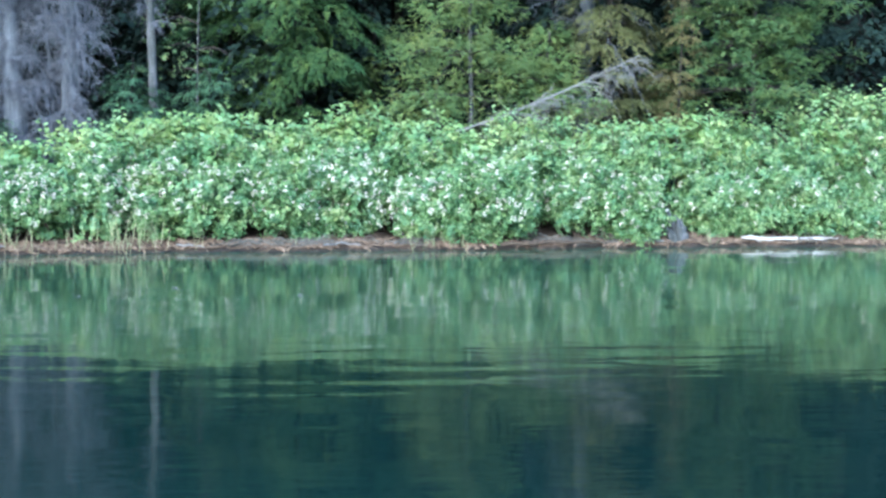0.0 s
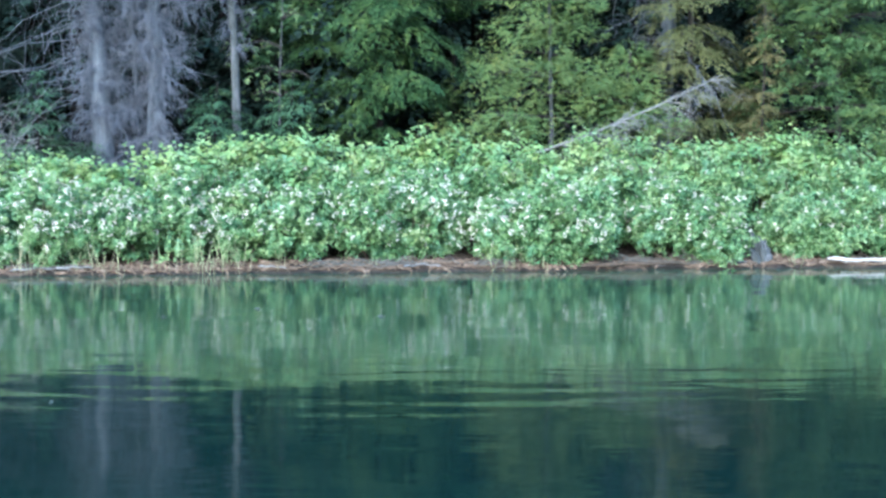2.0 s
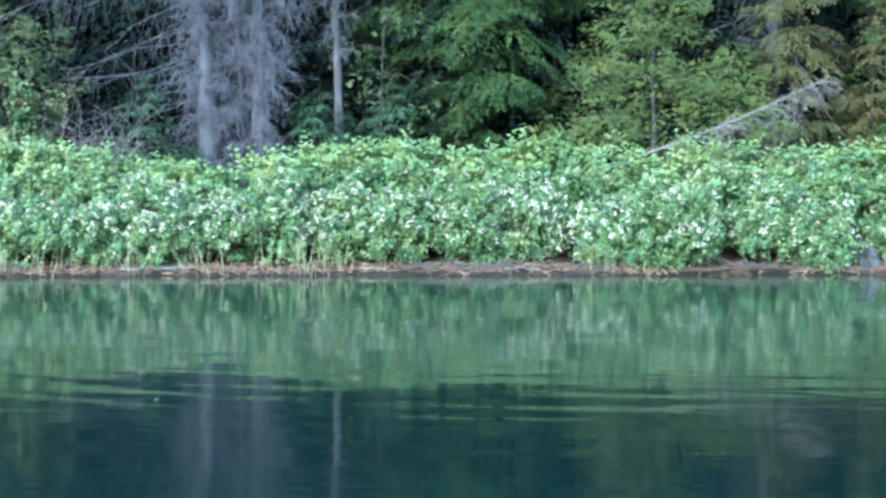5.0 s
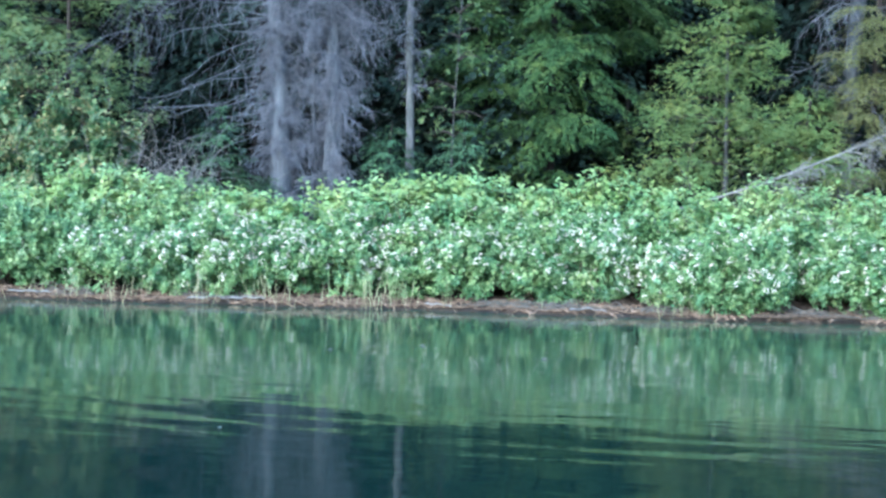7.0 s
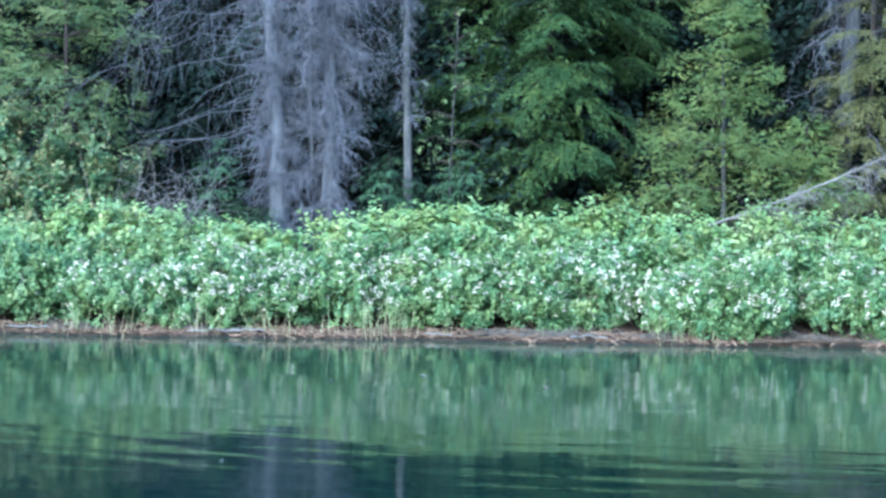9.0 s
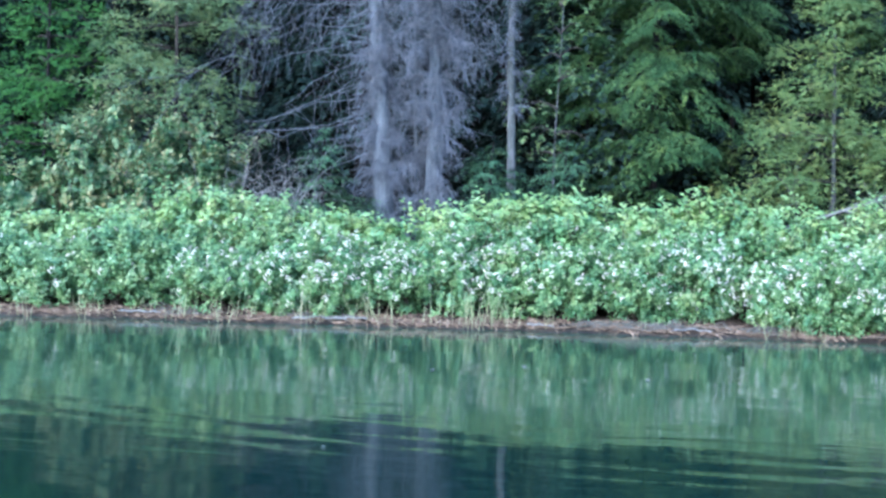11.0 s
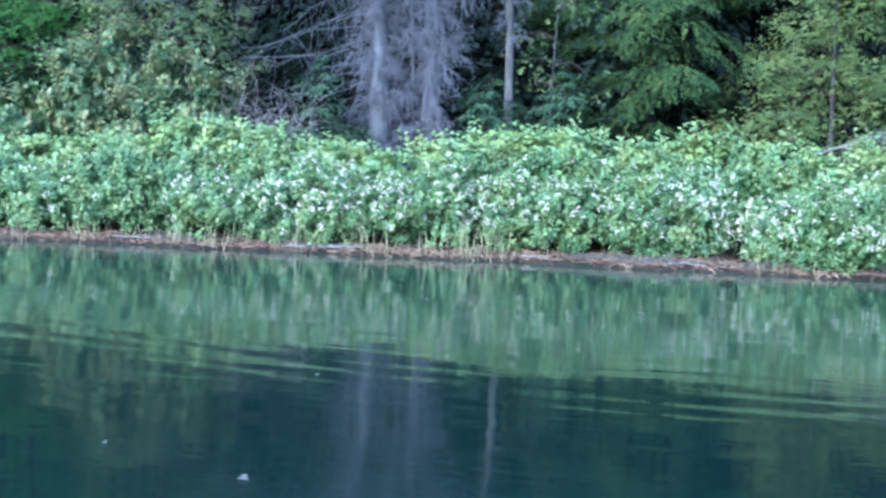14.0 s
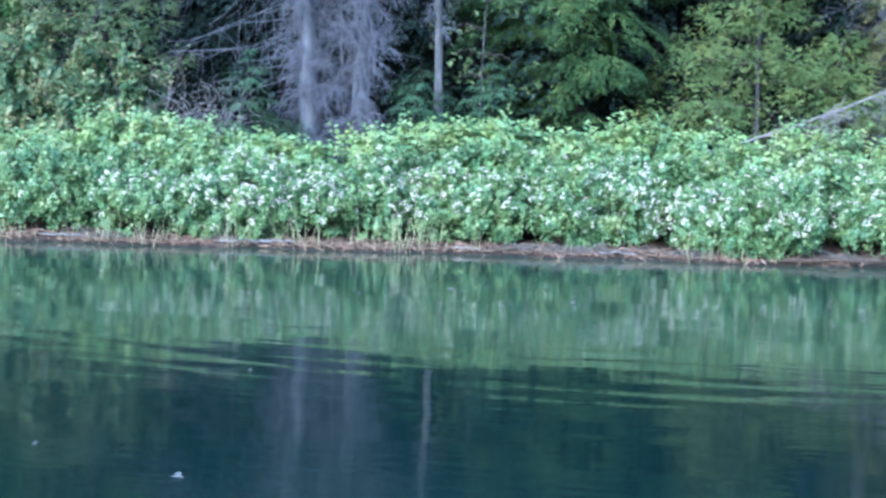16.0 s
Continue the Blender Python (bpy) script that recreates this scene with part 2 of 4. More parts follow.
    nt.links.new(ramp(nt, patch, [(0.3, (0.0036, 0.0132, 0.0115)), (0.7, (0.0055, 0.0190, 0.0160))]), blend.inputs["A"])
    bsdf.inputs["Roughness"].default_value = 0.055
    bsdf.inputs["IOR"].default_value = 1.333
    return m


WATER = water_material()


# ---- building helpers ----
def quads(name, verts, faces, mat, smooth=False):
    """A mesh from arrays of points and of four-cornered faces."""
    verts, faces = np.asarray(verts, np.float32), np.asarray(faces, np.int32)
    me = bpy.data.meshes.new(name)
    me.vertices.add(len(verts))
    me.vertices.foreach_set("co", verts.ravel())
    me.loops.add(faces.size)
    me.loops.foreach_set("vertex_index", faces.ravel())
    me.polygons.add(len(faces))
    me.polygons.foreach_set("loop_start", np.arange(len(faces), dtype=np.int32) * 4)
    me.update(calc_edges=True)
    me.materials.append(mat)
    if smooth:
        me.polygons.foreach_set("use_smooth", np.ones(len(faces), bool))
    return me


def part(name, data, parent, label=""):
    """One mesh under a thing or a part; its points are given in the world."""
    ob = new(name, data)
    if parent is not None:
        base = parent.matrix_basis.translation
        if parent.parent is not None:
            base = base + parent.parent.matrix_basis.translation
        ob.parent = parent
        data.transform(Matrix.Translation(-base))
    return tagged(ob, label)


def thing(name, at, label, category, group="", kind=""):
    ob = new(name)
    ob.empty_display_size = 0.2
    ob.matrix_basis = Matrix.Translation(at)
    return tagged(ob, label, category, group, kind)


def unit(v):
    v = np.asarray(v, float)
    return v / np.maximum(np.linalg.norm(v, axis=-1, keepdims=True), 1e-9)


OVATE = np.array([(0, 0, 0), (0.28, 0.46, 0.10), (0.66, 0.40, 0.08), (1, 0, -0.12), (0.66, -0.40, 0.08), (0.28, -0.46, 0.10)])


BLADE = np.array([(0, 0, 0), (0.42, 0.5, 0.09), (1, 0, -0.12), (0.42, -0.5, 0.09)])
LEAFLET = np.array([(0, 0, 0), (0.48, 0.52, 0.10), (1, 0, -0.10), (0.40, -0.54, 0.10)])
NEEDLE = np.array([(0, 0, 0), (0.4, 0.5, 0.0), (1, 0, -0.35), (0.4, -0.5, 0.0)])


def leaves(P, A, N, L, W, shape=OVATE):
    """Folded leaves: base points, the way each points, its upper side, lengths and widths."""
    A = unit(A)
    S = unit(np.cross(A, N))
    N = np.cross(S, A)
    L, W = np.broadcast_to(L, len(P)), np.broadcast_to(W, len(P))
    t = shape
    V = (P[:, None] + A[:, None] * (t[None, :, 0:1] * L[:, None, None]) + S[:, None] * (t[None, :, 1:2] * W[:, None, None])
         + N[:, None] * (t[None, :, 2:3] * W[:, None, None]))
    base = np.arange(len(P))[:, None, None] * len(t)
    F = base + np.array([[0, 1, 2, 3], [0, 3, 4, 5]][:len(t) // 2 - 1])[None]
    return V.reshape(-1, 3), F.reshape(-1, 4)


def tubes(paths, sides=4):
    """Tapered round stems: each path is (points, radii)."""
    Vs, Fs, n0 = [], [], 0
    ang = np.linspace(0, 2 * np.pi, sides, endpoint=False)
    for pts, rad in paths:
        pts = np.asarray(pts, float)
        n = len(pts)
        tan = unit(np.gradient(pts, axis=0))
        ref = np.where(np.abs(tan[:, 2:3]) > 0.9, np.array([[1.0, 0, 0]]), np.array([[0, 0, 1.0]]))
        u = unit(np.cross(tan, ref))
        w = np.cross(tan, u)
        rad = np.broadcast_to(rad, n)
        ring = pts[:, None] + rad[:, None, None] * (np.cos(ang)[None, :, None] * u[:, None] + np.sin(ang)[None, :, None] * w[:, None])
        Vs.append(ring.reshape(-1, 3))
        i = np.arange(n - 1)[:, None] * sides
        j = np.arange(sides)[None]
        k = (j + 1) % sides
        Fs.append(np.stack([i + j, i + k, i + k + sides, i + j + sides], -1).reshape(-1, 4) + n0)
        n0 += n * sides
    return np.concatenate(Vs), np.concatenate(Fs)


def lump(d, k):
    """A smooth uneven factor for directions or places d."""
    return (np.sin(d[..., 0] * 3.1 + k) * np.sin(d[..., 1] * 2.7 + 1.7 * k) + 0.6 * np.sin(d[..., 2] * 5.3 + 2.3 * k + d[..., 0] * 4.1)
            + 0.4 * np.sin(d[..., 0] * 9.0 - k + d[..., 1] * 7.0)) / 2


LEVEL = 0.075  # the water's height


# ---- the shore line and the ground ----
SHORE = np.array([(-90, 9), (-30, 13.2), (-12, 15.9), (-9, 16.4), (-5.5, 16.95), (-2, 17.6), (1, 17.95), (3, 18.25), (5, 18.62), (8, 18.9), (12, 19.3), (30, 21.5), (90, 27)])


def shore(x):
    x = np.asarray(x, float)
    return np.interp(x, SHORE[:, 0], SHORE[:, 1]) + 0.06 * np.sin(x * 2.3) + 0.04 * np.sin(x * 5.1 + 1) + 0.035 * np.sin(x * 11.3) + 0.03 * np.sin(x * 7.1 + 2 * np.sin(x))


def ground_z(x, y):
    x, y = np.asarray(x, float), np.asarray(y, float)
    d = y - shore(x)
    far = np.interp(d, [-6, -2, -0.02, 0.05, 0.3, 0.8, 3, 8, 20, 60, 400], [-1.6, -0.7, 0.05, 0.115, 0.16, 0.225, 0.44, 0.8, 2.2, 14.0, 85.0])
    near = np.interp(y + 0.3 * np.sin(x * 0.7) + 0.15 * np.sin(x * 1.9), [-400, -40, -6, -0.5, 1.5, 4.0], [6.0, 3.0, 0.6, 0.25, -0.2, -1.6])
    rough = 0.035 * lump(np.stack([x * 1.9, y * 2.3, x * 0.7], -1), 0.4) * np.clip(np.abs(d) * 2, 0.25, 3) * np.where(y < 10, 0.35, 1.0)
    fine = 0.028 * np.sin(x * 17 + 3 * np.sin(y * 9)) * np.clip(d * 3, 0, 1) * np.clip(3 - d, 0, 1)
    return np.maximum(far, near) + rough + fine


def steps(*runs):
    out = []
    for a, b, n in runs:
        out += list(np.linspace(a, b, n, endpoint=False))
    return np.array(out + [runs[-1][1]])


gx = steps((-500, -60, 14), (-60, -15, 24), (-15, 13, 180), (13, 60, 24), (60, 500, 14))
gy = steps((-500, -20, 14), (-20, 6, 60), (6, 15, 12), (15, 23, 70), (23, 60, 24), (60, 600, 14))
GX, GY = np.meshgrid(gx, gy)
nx, ny = len(gx), len(gy)
idx = (np.arange(ny - 1)[:, None] * nx + np.arange(nx - 1)[None]).reshape(-1)
part("ground", quads("ground", np.stack([GX, GY, ground_z(GX, GY)], -1).reshape(-1, 3), np.stack([idx, idx + 1, idx + 1 + nx, idx + nx], -1), EARTH, True), None)
tagged(bpy.data.objects["ground"], "brown earth bank with dry leaf litter above the water", "ground", kind="structure")
wv = [(-490, -60, LEVEL), (490, -60, LEVEL), (490, 60, LEVEL), (-490, 60, LEVEL)]
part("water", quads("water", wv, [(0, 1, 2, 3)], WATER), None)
tagged(bpy.data.objects["water"], "calm dark green water with faint ripples, mirroring the bank", "water", kind="structure")


# ---- shrubs ----
def shrub_leaves(c, rad, n, k, rng, size, front=0.35, rise=0.45, sprig=8, lobes=56, shape=OVATE, spread=0.17, crease=3.6):
    """Leafy shoots over an uneven dome. c: centre, rad: half sizes, n: shoots."""
    lobe = unit(rng.normal(size=(lobes * 3, 3)))
    keep = (lobe[:, 2] > -0.8) & ((lobe[:, 1] < 0.3) | (rng.random(lobes * 3) < front))
    lobe = lobe[keep][:lobes]
    pick = rng.integers(len(lobe), size=n)
    off = spread * rng.normal(size=(n, 3))
    d = unit(lobe[pick] + off)
    m = n
    swell = (0.92 + 0.16 * rng.random(len(lobe)) + 0.10 * lump(lobe * 2, k))[pick]
    r = (swell - crease * (off ** 2).sum(1) - 0.10 * rng.random(m) ** 2)[:, None]
    flat = np.linalg.norm(d[:, :2], axis=1, keepdims=True)
    wide = np.where(d[:, 2:] < 0, 1 - 0.55 * d[:, 2:] ** 2, flat)
    hull = np.concatenate([d[:, :2] / np.maximum(flat, 1e-3) * wide, d[:, 2:]], 1)
    tip = c + hull * rad * r
    d = d * np.array([1, 1, 1]) + np.array([0, 0, 0.6]) * np.clip(-d[:, 2:], 0, 1)
    axis = unit(d * 0.8 + np.array([0, -0.1, rise]) + 0.35 * rng.normal(size=(m, 3)))
    slen = 0.16 + 0.16 * rng.random(m)
    s = np.tile(np.linspace(0.1, 1.0, sprig), (m, 1)) + 0.05 * rng.normal(size=(m, sprig))
    P = tip[:, None] - axis[:, None] * ((1 - s) * slen[:, None])[..., None]
    side = unit(np.cross(axis, np.array([0, 0, 1.0]) + 0.01))
    oth = np.cross(axis, side)
    ph = np.arange(sprig) * 2.4
    ph = ph[None] + 6.28 * rng.random((m, 1))
    out = np.cos(ph)[..., None] * side[:, None] + np.sin(ph)[..., None] * oth[:, None]
    A = out + 0.55 * axis[:, None] + 0.25 * rng.normal(size=(m, sprig, 3))
    N = axis[:, None] * 0.6 + np.array([0, -0.75, 0.5]) - 0.3 * out + 0.3 * rng.normal(size=(m, sprig, 3))
    L = size * (0.65 + 0.7 * rng.random((m, sprig)))
    return tip, axis, leaves(P.reshape(-1, 3), A.reshape(-1, 3), N.reshape(-1, 3), L.reshape(-1), 0.74 * L.reshape(-1), shape)


def blossom(k):
    """A full dome of small five-petalled white flowers, 7 to 12 cm across."""
    rng = np.random.default_rng(900 + k)
    P, A, N, L = [], [], [], []
    wide = 0.030 + 0.004 * k
    for _ in range(7 + k):
        o = unit(rng.normal(size=3) * np.array([1, 1, 0.5]) + np.array([0, 0, 0.5])) * wide * (0.5 + 0.6 * rng.random()) * np.array([1, 1, 0.6])
        nn = unit(o * 12 + np.array([0, 0, 0.8]) + 0.3 * rng.normal(size=3))
        u = unit(np.cross(nn, rng.normal(size=3)))
        w = np.cross(nn, u)
        s = 0.0105 + 0.0066 * rng.random()
        for a in np.arange(5) * 1.2566:
            P.append(o)
            A.append(np.cos(a) * u + np.sin(a) * w + 0.2 * nn)
            N.append(nn)
            L.append(s)
    P, A, N, L = map(np.array, (P, A, N, L))
    return quads("blossom", *leaves(P, A, N, L, 0.95 * L, BLADE), PETAL)


BLOSSOMS = [blossom(k) for k in range(8)]


FLOWERS = []  # where blossoms already stand


def shrub(name, x, y, half, top, n, k, mat, size, label, group, bloom=0, rise=0.45, foot=None, front=0.35, shoots=0, lobes=56, shape=OVATE, shoot_leaf=1.0, spread=0.17, crease=3.6):
    rng = np.random.default_rng(int(k * 1000) + 7)
    z0 = float(ground_z(x, y))
    low = z0 if foot is None else foot
    c = np.array([x, y, low + 0.5 * (top - low)])
    rad = np.array([half[0], half[1], 0.52 * (top - low)])
    ob = thing(name, (x, y, z0), label, "shrub", group)
    tip, axis, lv = shrub_leaves(c, rad, n, k, rng, size, front, rise, lobes=lobes, shape=shape, spread=spread, crease=crease)
    stems = []
    for j in range(shoots):
        b = c + np.array([1.3 * (rng.random() - 0.5) * half[0] * 1.4, 0.7 * (rng.random() - 0.7) * half[1], 0.30 * (top - low)])
        way = unit(np.array([0.35 * rng.normal(), 0.25 * rng.normal(), 1.0]))
        ln = (top - b[2]) * (0.85 + 1.15 * rng.random() ** 3.2)
        q = np.linspace(0, 1, 9)[:, None]
        pts = b + way * ln * q + np.array([0.12, 0, 0]) * rng.normal() * q * q
        stems.append((pts[::2], np.linspace(0.006, 0.002, 5)))
        ph = np.arange(9) * 2.4 + rng.random() * 6
        A = np.stack([np.cos(ph), np.sin(ph), 0.45 + 0.2 * rng.normal(size=9)], -1)
        N = np.stack([-0.4 * np.cos(ph), -0.4 * np.sin(ph) - 0.9, np.ones(9)], -1)
        L = shoot_leaf * size * (1.15 - 0.35 * q[:, 0]) * (0.8 + 0.4 * rng.random(9))
        extra = leaves(pts, A, N, L, 0.62 * L, shape)
        lv = (np.concatenate([lv[0], extra[0]]), np.concatenate([lv[1], extra[1] + len(lv[0])]))
    for i in range(14):
        e = tip[rng.integers(len(tip))]
        b = np.array([x, y, z0 - 0.03]) + np.array([*(0.18 * rng.normal(size=2)), 0])
        b[2] = float(ground_z(b[0], b[1])) - 0.03
        s = np.linspace(0, 1, 6)[:, None]
        pts = b + (e - b) * s + np.array([0, 0, 0.25]) * (s * (1 - s))
        stems.append((pts, np.linspace(0.014, 0.004, 6)))
    tagged(part("foliage", quads("foliage", *lv, mat), ob), kind="stuff")
    tagged(part("stemwork", quads("stemwork", *tubes(stems, 4), STEM), ob, "brown woody stems"), kind="stuff")
    if bloom:
        drift = 0.5 + np.clip(lump(tip * np.array([1.1, 0.3, 1.6]), 2.0) + 0.25, 0, 1)
        w = drift * np.where((axis[:, 1] < 0.35) & (tip[:, 2] > 0.6) & (tip[:, 2] < 1.6), 1.0, np.where(tip[:, 2] > 0.35, 0.15, 0.0))
        order, placed = rng.choice(len(tip), size=min(4 * bloom, int((w > 0).sum())), replace=False, p=w / w.sum()), 0
        for j in order:
            if placed == bloom:
                break
            if any((tip[j] - p) @ (tip[j] - p) < 0.0081 for p in FLOWERS[-400:]):
                continue
            FLOWERS.append(tip[j])
            placed += 1
            face = Vector(unit(axis[j] + np.array([0, -0.7, 0.35])))
            fl = new("blossom", BLOSSOMS[rng.integers(8)])
            fl.parent = tagged(ob)
            tagged(fl, kind="stuff")
            at = Vector(tip[j]) + face * 0.04 - ob.matrix_basis.translation
            fl.matrix_basis = Matrix.Translation(at) @ face.to_track_quat("Z", "Y").to_matrix().to_4x4()
    return ob


def crest(x):
    return float(np.interp(x, [-12, -10, -9, -8, -6.5, -5.5, -4.8, -4.1, -3.3, 1.0, 2.4, 3.6, 7, 7.9, 8.6, 9.5, 12], [1.60, 1.40, 1.52, 1.74, 1.90, 1.78, 1.42, 1.44, 1.93, 1.95, 1.84, 1.95, 2.02, 2.13, 2.40, 2.5, 2.55]))


FLOWERING = "green leafy shrub with white flower clusters on the bank"
row_rng = np.random.default_rng(19)
x, i = -13.2, 0
while x < 12.6:
    for gap, clear in ((0.74, 0.62), (3.18, 0.67), (5.22, 0.74), (-6.95, 0.48)):
        if abs(x - gap) < clear:
            x = gap + math.copysign(clear, x - gap)
    y0 = float(shore(x))
    dense = np.interp(x, [-13, -9, -6.5, -5.5, -1, 2, 4, 6, 9, 12], [3, 5, 16, 46, 44, 40, 22, 13, 12, 9])
    shrub("flowering_shrub", x, y0 + row_rng.uniform(0.64, 0.90) - float(np.interp(x, [1.0, 1.7, 3.2, 4.35, 4.65], [0, 0.24, 0.24, 0.30, 0])), (row_rng.uniform(0.58, 0.82), 0.72), row_rng.uniform(1.1, 1.5), 990, 1 + i * 0.37, SHRUB, 0.056,
          FLOWERING, "shrubs along the bank", int(2.6 * dense * row_rng.uniform(0.6, 1.4)), foot=row_rng.uniform(-0.02, 0.15) + float(np.interp(x, [-6, -4, 1.4, 2.2, 5.5], [0.07, 0.02, 0.0, -0.09, -0.05])), shape=LEAFLET, lobes=92, spread=0.135, crease=5.5)
    x += row_rng.uniform(0.62, 1.06)
    i += 1
x, i = -13.0, 0
while x < 12.6:
    y0 = float(shore(x))
    shrub("flowering_shrub", x, y0 + 1.38 + 0.12 * math.sin(i * 3.1), (0.70, 0.62), crest(x) - 0.27 + 0.11 * math.sin(i * 2.9), 390, 30 + i * 0.41, SHRUB, 0.074,
          FLOWERING, "shrubs along the bank", int(np.interp(x, [-13, -6, -4, 3, 5, 12], [2, 8, 20, 20, 10, 8])), foot=0.28, front=0.15, shape=BLADE, shoots=8)
    x += 1.0 + 0.2 * math.sin(i * 4.3)
    i += 1
x, i = -13.0, 0
while x < 12.6:
    y0 = float(shore(x))
    top = crest(x) - 0.01 + 0.10 * math.sin(i * 2.3)
    shrub("leafy_shrub", x, y0 + 1.95 + 0.15 * math.sin(i * 1.9), (0.66, 0.65), top, 380, 60 + i * 0.43, SHRUB_TOP, 0.084,
          "yellow-green leafy shrub at the back of the thicket", "shrubs behind the flowering ones", foot=0.8, rise=1.1, shoots=22, front=0.15, shape=BLADE, shoot_leaf=1.35)
    x += 0.95 + 0.2 * math.sin(i * 3.7)
    i += 1


# ---- live trees ----
def conifer(name, x, y, h, r, low, k, mat, label, spray=0.055, step=0.26, droop=0.35, trunk=0.12, bark=None, gap=0.048, group="trees behind the thicket",
            wide=0.42, lift=0.25, power=0.75, per=(5, 8), reach=0.55, tight=0.36, facing=0.0, thin=7.2, skew=0.0):
    """A conifer of flat drooping boughs: side twigs along each limb, short sprays along each twig. Sparser above the height thin."""
    rng = np.random.default_rng(int(k * 100) + 3)
    z0 = float(ground_z(x, y))
    ob = thing(name, (x, y, z0), label, "tree", group)
    s = np.linspace(0, 1, 12)
    axis = np.stack([x + 0.03 * np.sin(s * 5 + k), y + 0.03 * np.cos(s * 4 + k), z0 - 0.1 + s * (h + 0.1)], -1)
    part("trunk", quads("trunk", *tubes([(axis, trunk * (1 - 0.9 * s) + 0.006)], 8), bark or LIVE_BARK, True), ob)
    limbs, PP, AA, NN, LL = [], [], [], [], []
    z = low
    while z < h * 0.985:
        f = (z - low) / (h - low)
        coarse = 1.0 if z < thin else 2.2
        for _ in range(rng.integers(*per)):
            az = rng.random() * 2 * math.pi if rng.random() > facing else -math.pi / 2 + 0.75 * rng.normal()
            ln = r * max(0.06, (1 - f) ** power) * (0.45 + 0.7 * rng.random())
            ln *= 1 + skew * math.cos(az)
            sag = droop * (0.5 + 1.1 * rng.random())
            if f < 0.12:
                ln *= 0.75
            dr = np.array([math.cos(az), math.sin(az), 0])
            sd = np.array([-dr[1], dr[0], 0])
            zz = z + step * (rng.random() - 0.5)
            b = np.array([np.interp(zz, axis[:, 2] - z0, axis[:, 0]), np.interp(zz, axis[:, 2] - z0, axis[:, 1]), z0 + zz])
            q = np.linspace(0, 1, 6)[:, None]
            bend = 0.15 * rng.normal()

            def on(q):
                return b + dr * ln * q + sd * ln * bend * q * q + np.array([0, 0, 1.0]) * ln * (lift * q - sag * q * q)

            limbs.append((on(q), np.linspace(0.02 * trunk / 0.12, 0.004, 6)))
            m = max(4, int(ln / (gap * coarse)))
            t = np.linspace(0.22, 1.0, m) + 0.02 * rng.normal(size=m)
            root = on(t[:, None])
            sg = np.where(np.arange(m) % 2, -1, 1)
            bl = (reach * ln * (1.05 - t) * (0.7 + 0.5 * rng.random(m)) + spray * 2.0) * np.clip(3.2 * t, 0.4, 1)
            bd = unit(dr * (0.6 + 0.5 * t[:, None]) + sg[:, None] * sd * (1.0 - 0.7 * t[:, None]) + np.array([0, 0, -0.12]) + 0.12 * rng.normal(size=(m, 3)))
            cnt = np.maximum(3, (bl / (spray * coarse * tight)).astype(int))
            rep = np.repeat(np.arange(m), cnt)
            u = np.concatenate([np.linspace(0.05, 1, c) for c in cnt])
            n = len(rep)
            pos = root[rep] + bd[rep] * (u * bl[rep])[:, None] - np.array([0, 0, 1.0]) * (0.45 * u * u * bl[rep])[:, None]
            pos = pos + 0.2 * spray * rng.normal(size=pos.shape)
            flip = np.where(np.arange(n) % 2, -1.0, 1.0)[:, None]
            across = unit(np.cross(bd, np.array([0, 0, 1.0])))[rep]
            PP.append(pos)
            AA.append(bd[rep] + flip * across * (1.0 - 0.6 * u[:, None]) + 0.30 * rng.normal(size=(n, 3)) - np.array([0, 0, 0.35]))
            NN.append(np.array([0, 0, 1.0]) + dr * 0.4 + 0.28 * rng.normal(size=(n, 3)))
            LL.append(spray * coarse ** 0.6 * (0.75 + 0.7 * rng.random(n)))
        z += step * coarse ** 0.5 * (0.8 + 0.4 * rng.random())
    P, A, N, L = map(np.concatenate, (PP, AA, NN, LL))
    tagged(part("branchwork", quads("branchwork", *tubes(limbs, 3), bark or LIVE_BARK), ob), kind="stuff")
    tagged(part("crown", quads("crown", *leaves(P, A, N, L, wide * L, NEEDLE), mat), ob), kind="stuff")
    return ob


def spray_pad(c, rad, tufts, rng, size):
    """A flat drooping pad of narrow sprays, in tufts that point outward and hang."""
    lobe = unit(rng.normal(size=(9, 3)) * np.array([1, 1, 0.7]))
    d = unit(lobe[rng.integers(9, size=tufts)] + 0.32 * rng.normal(size=(tufts, 3)))
    root = c + d * rad * (0.55 + 0.45 * rng.random((tufts, 1)) ** 0.6)
    way = unit(d * np.array([1, 1, 0.5]) + np.array([0, -0.1, -0.22]) + 0.25 * rng.normal(size=(tufts, 3)))
    m = 7
    s = np.linspace(0, 1, m)[None, :, None]
    side = unit(np.cross(way, np.array([0, 0, 1.0]) + 0.25 * rng.normal(size=(tufts, 3))))
    sg = np.where(np.arange(m) % 2, 1.0, -1.0)[None, :, None]
    P = root[:, None] + way[:, None] * s * size * 2.0 + 0.12 * size * rng.normal(size=(tufts, m, 3))
    A = way[:, None] * (0.5 + 0.5 * s) + sg * side[:, None] * (0.95 - 0.75 * s) + 0.22 * rng.normal(size=(tufts, m, 3)) - np.array([0, 0, 0.15])
    N = np.array([0, -0.45, 0.9]) + 0.25 * d[:, None] + 0.22 * rng.normal(size=(tufts, m, 3))
    L = (size * (1.15 - 0.35 * s) * (0.7 + 0.6 * rng.random((tufts, m, 1)))).reshape(-1)
    return leaves(P.reshape(-1, 3), A.reshape(-1, 3), N.reshape(-1, 3), L, 0.5 * L, NEEDLE)


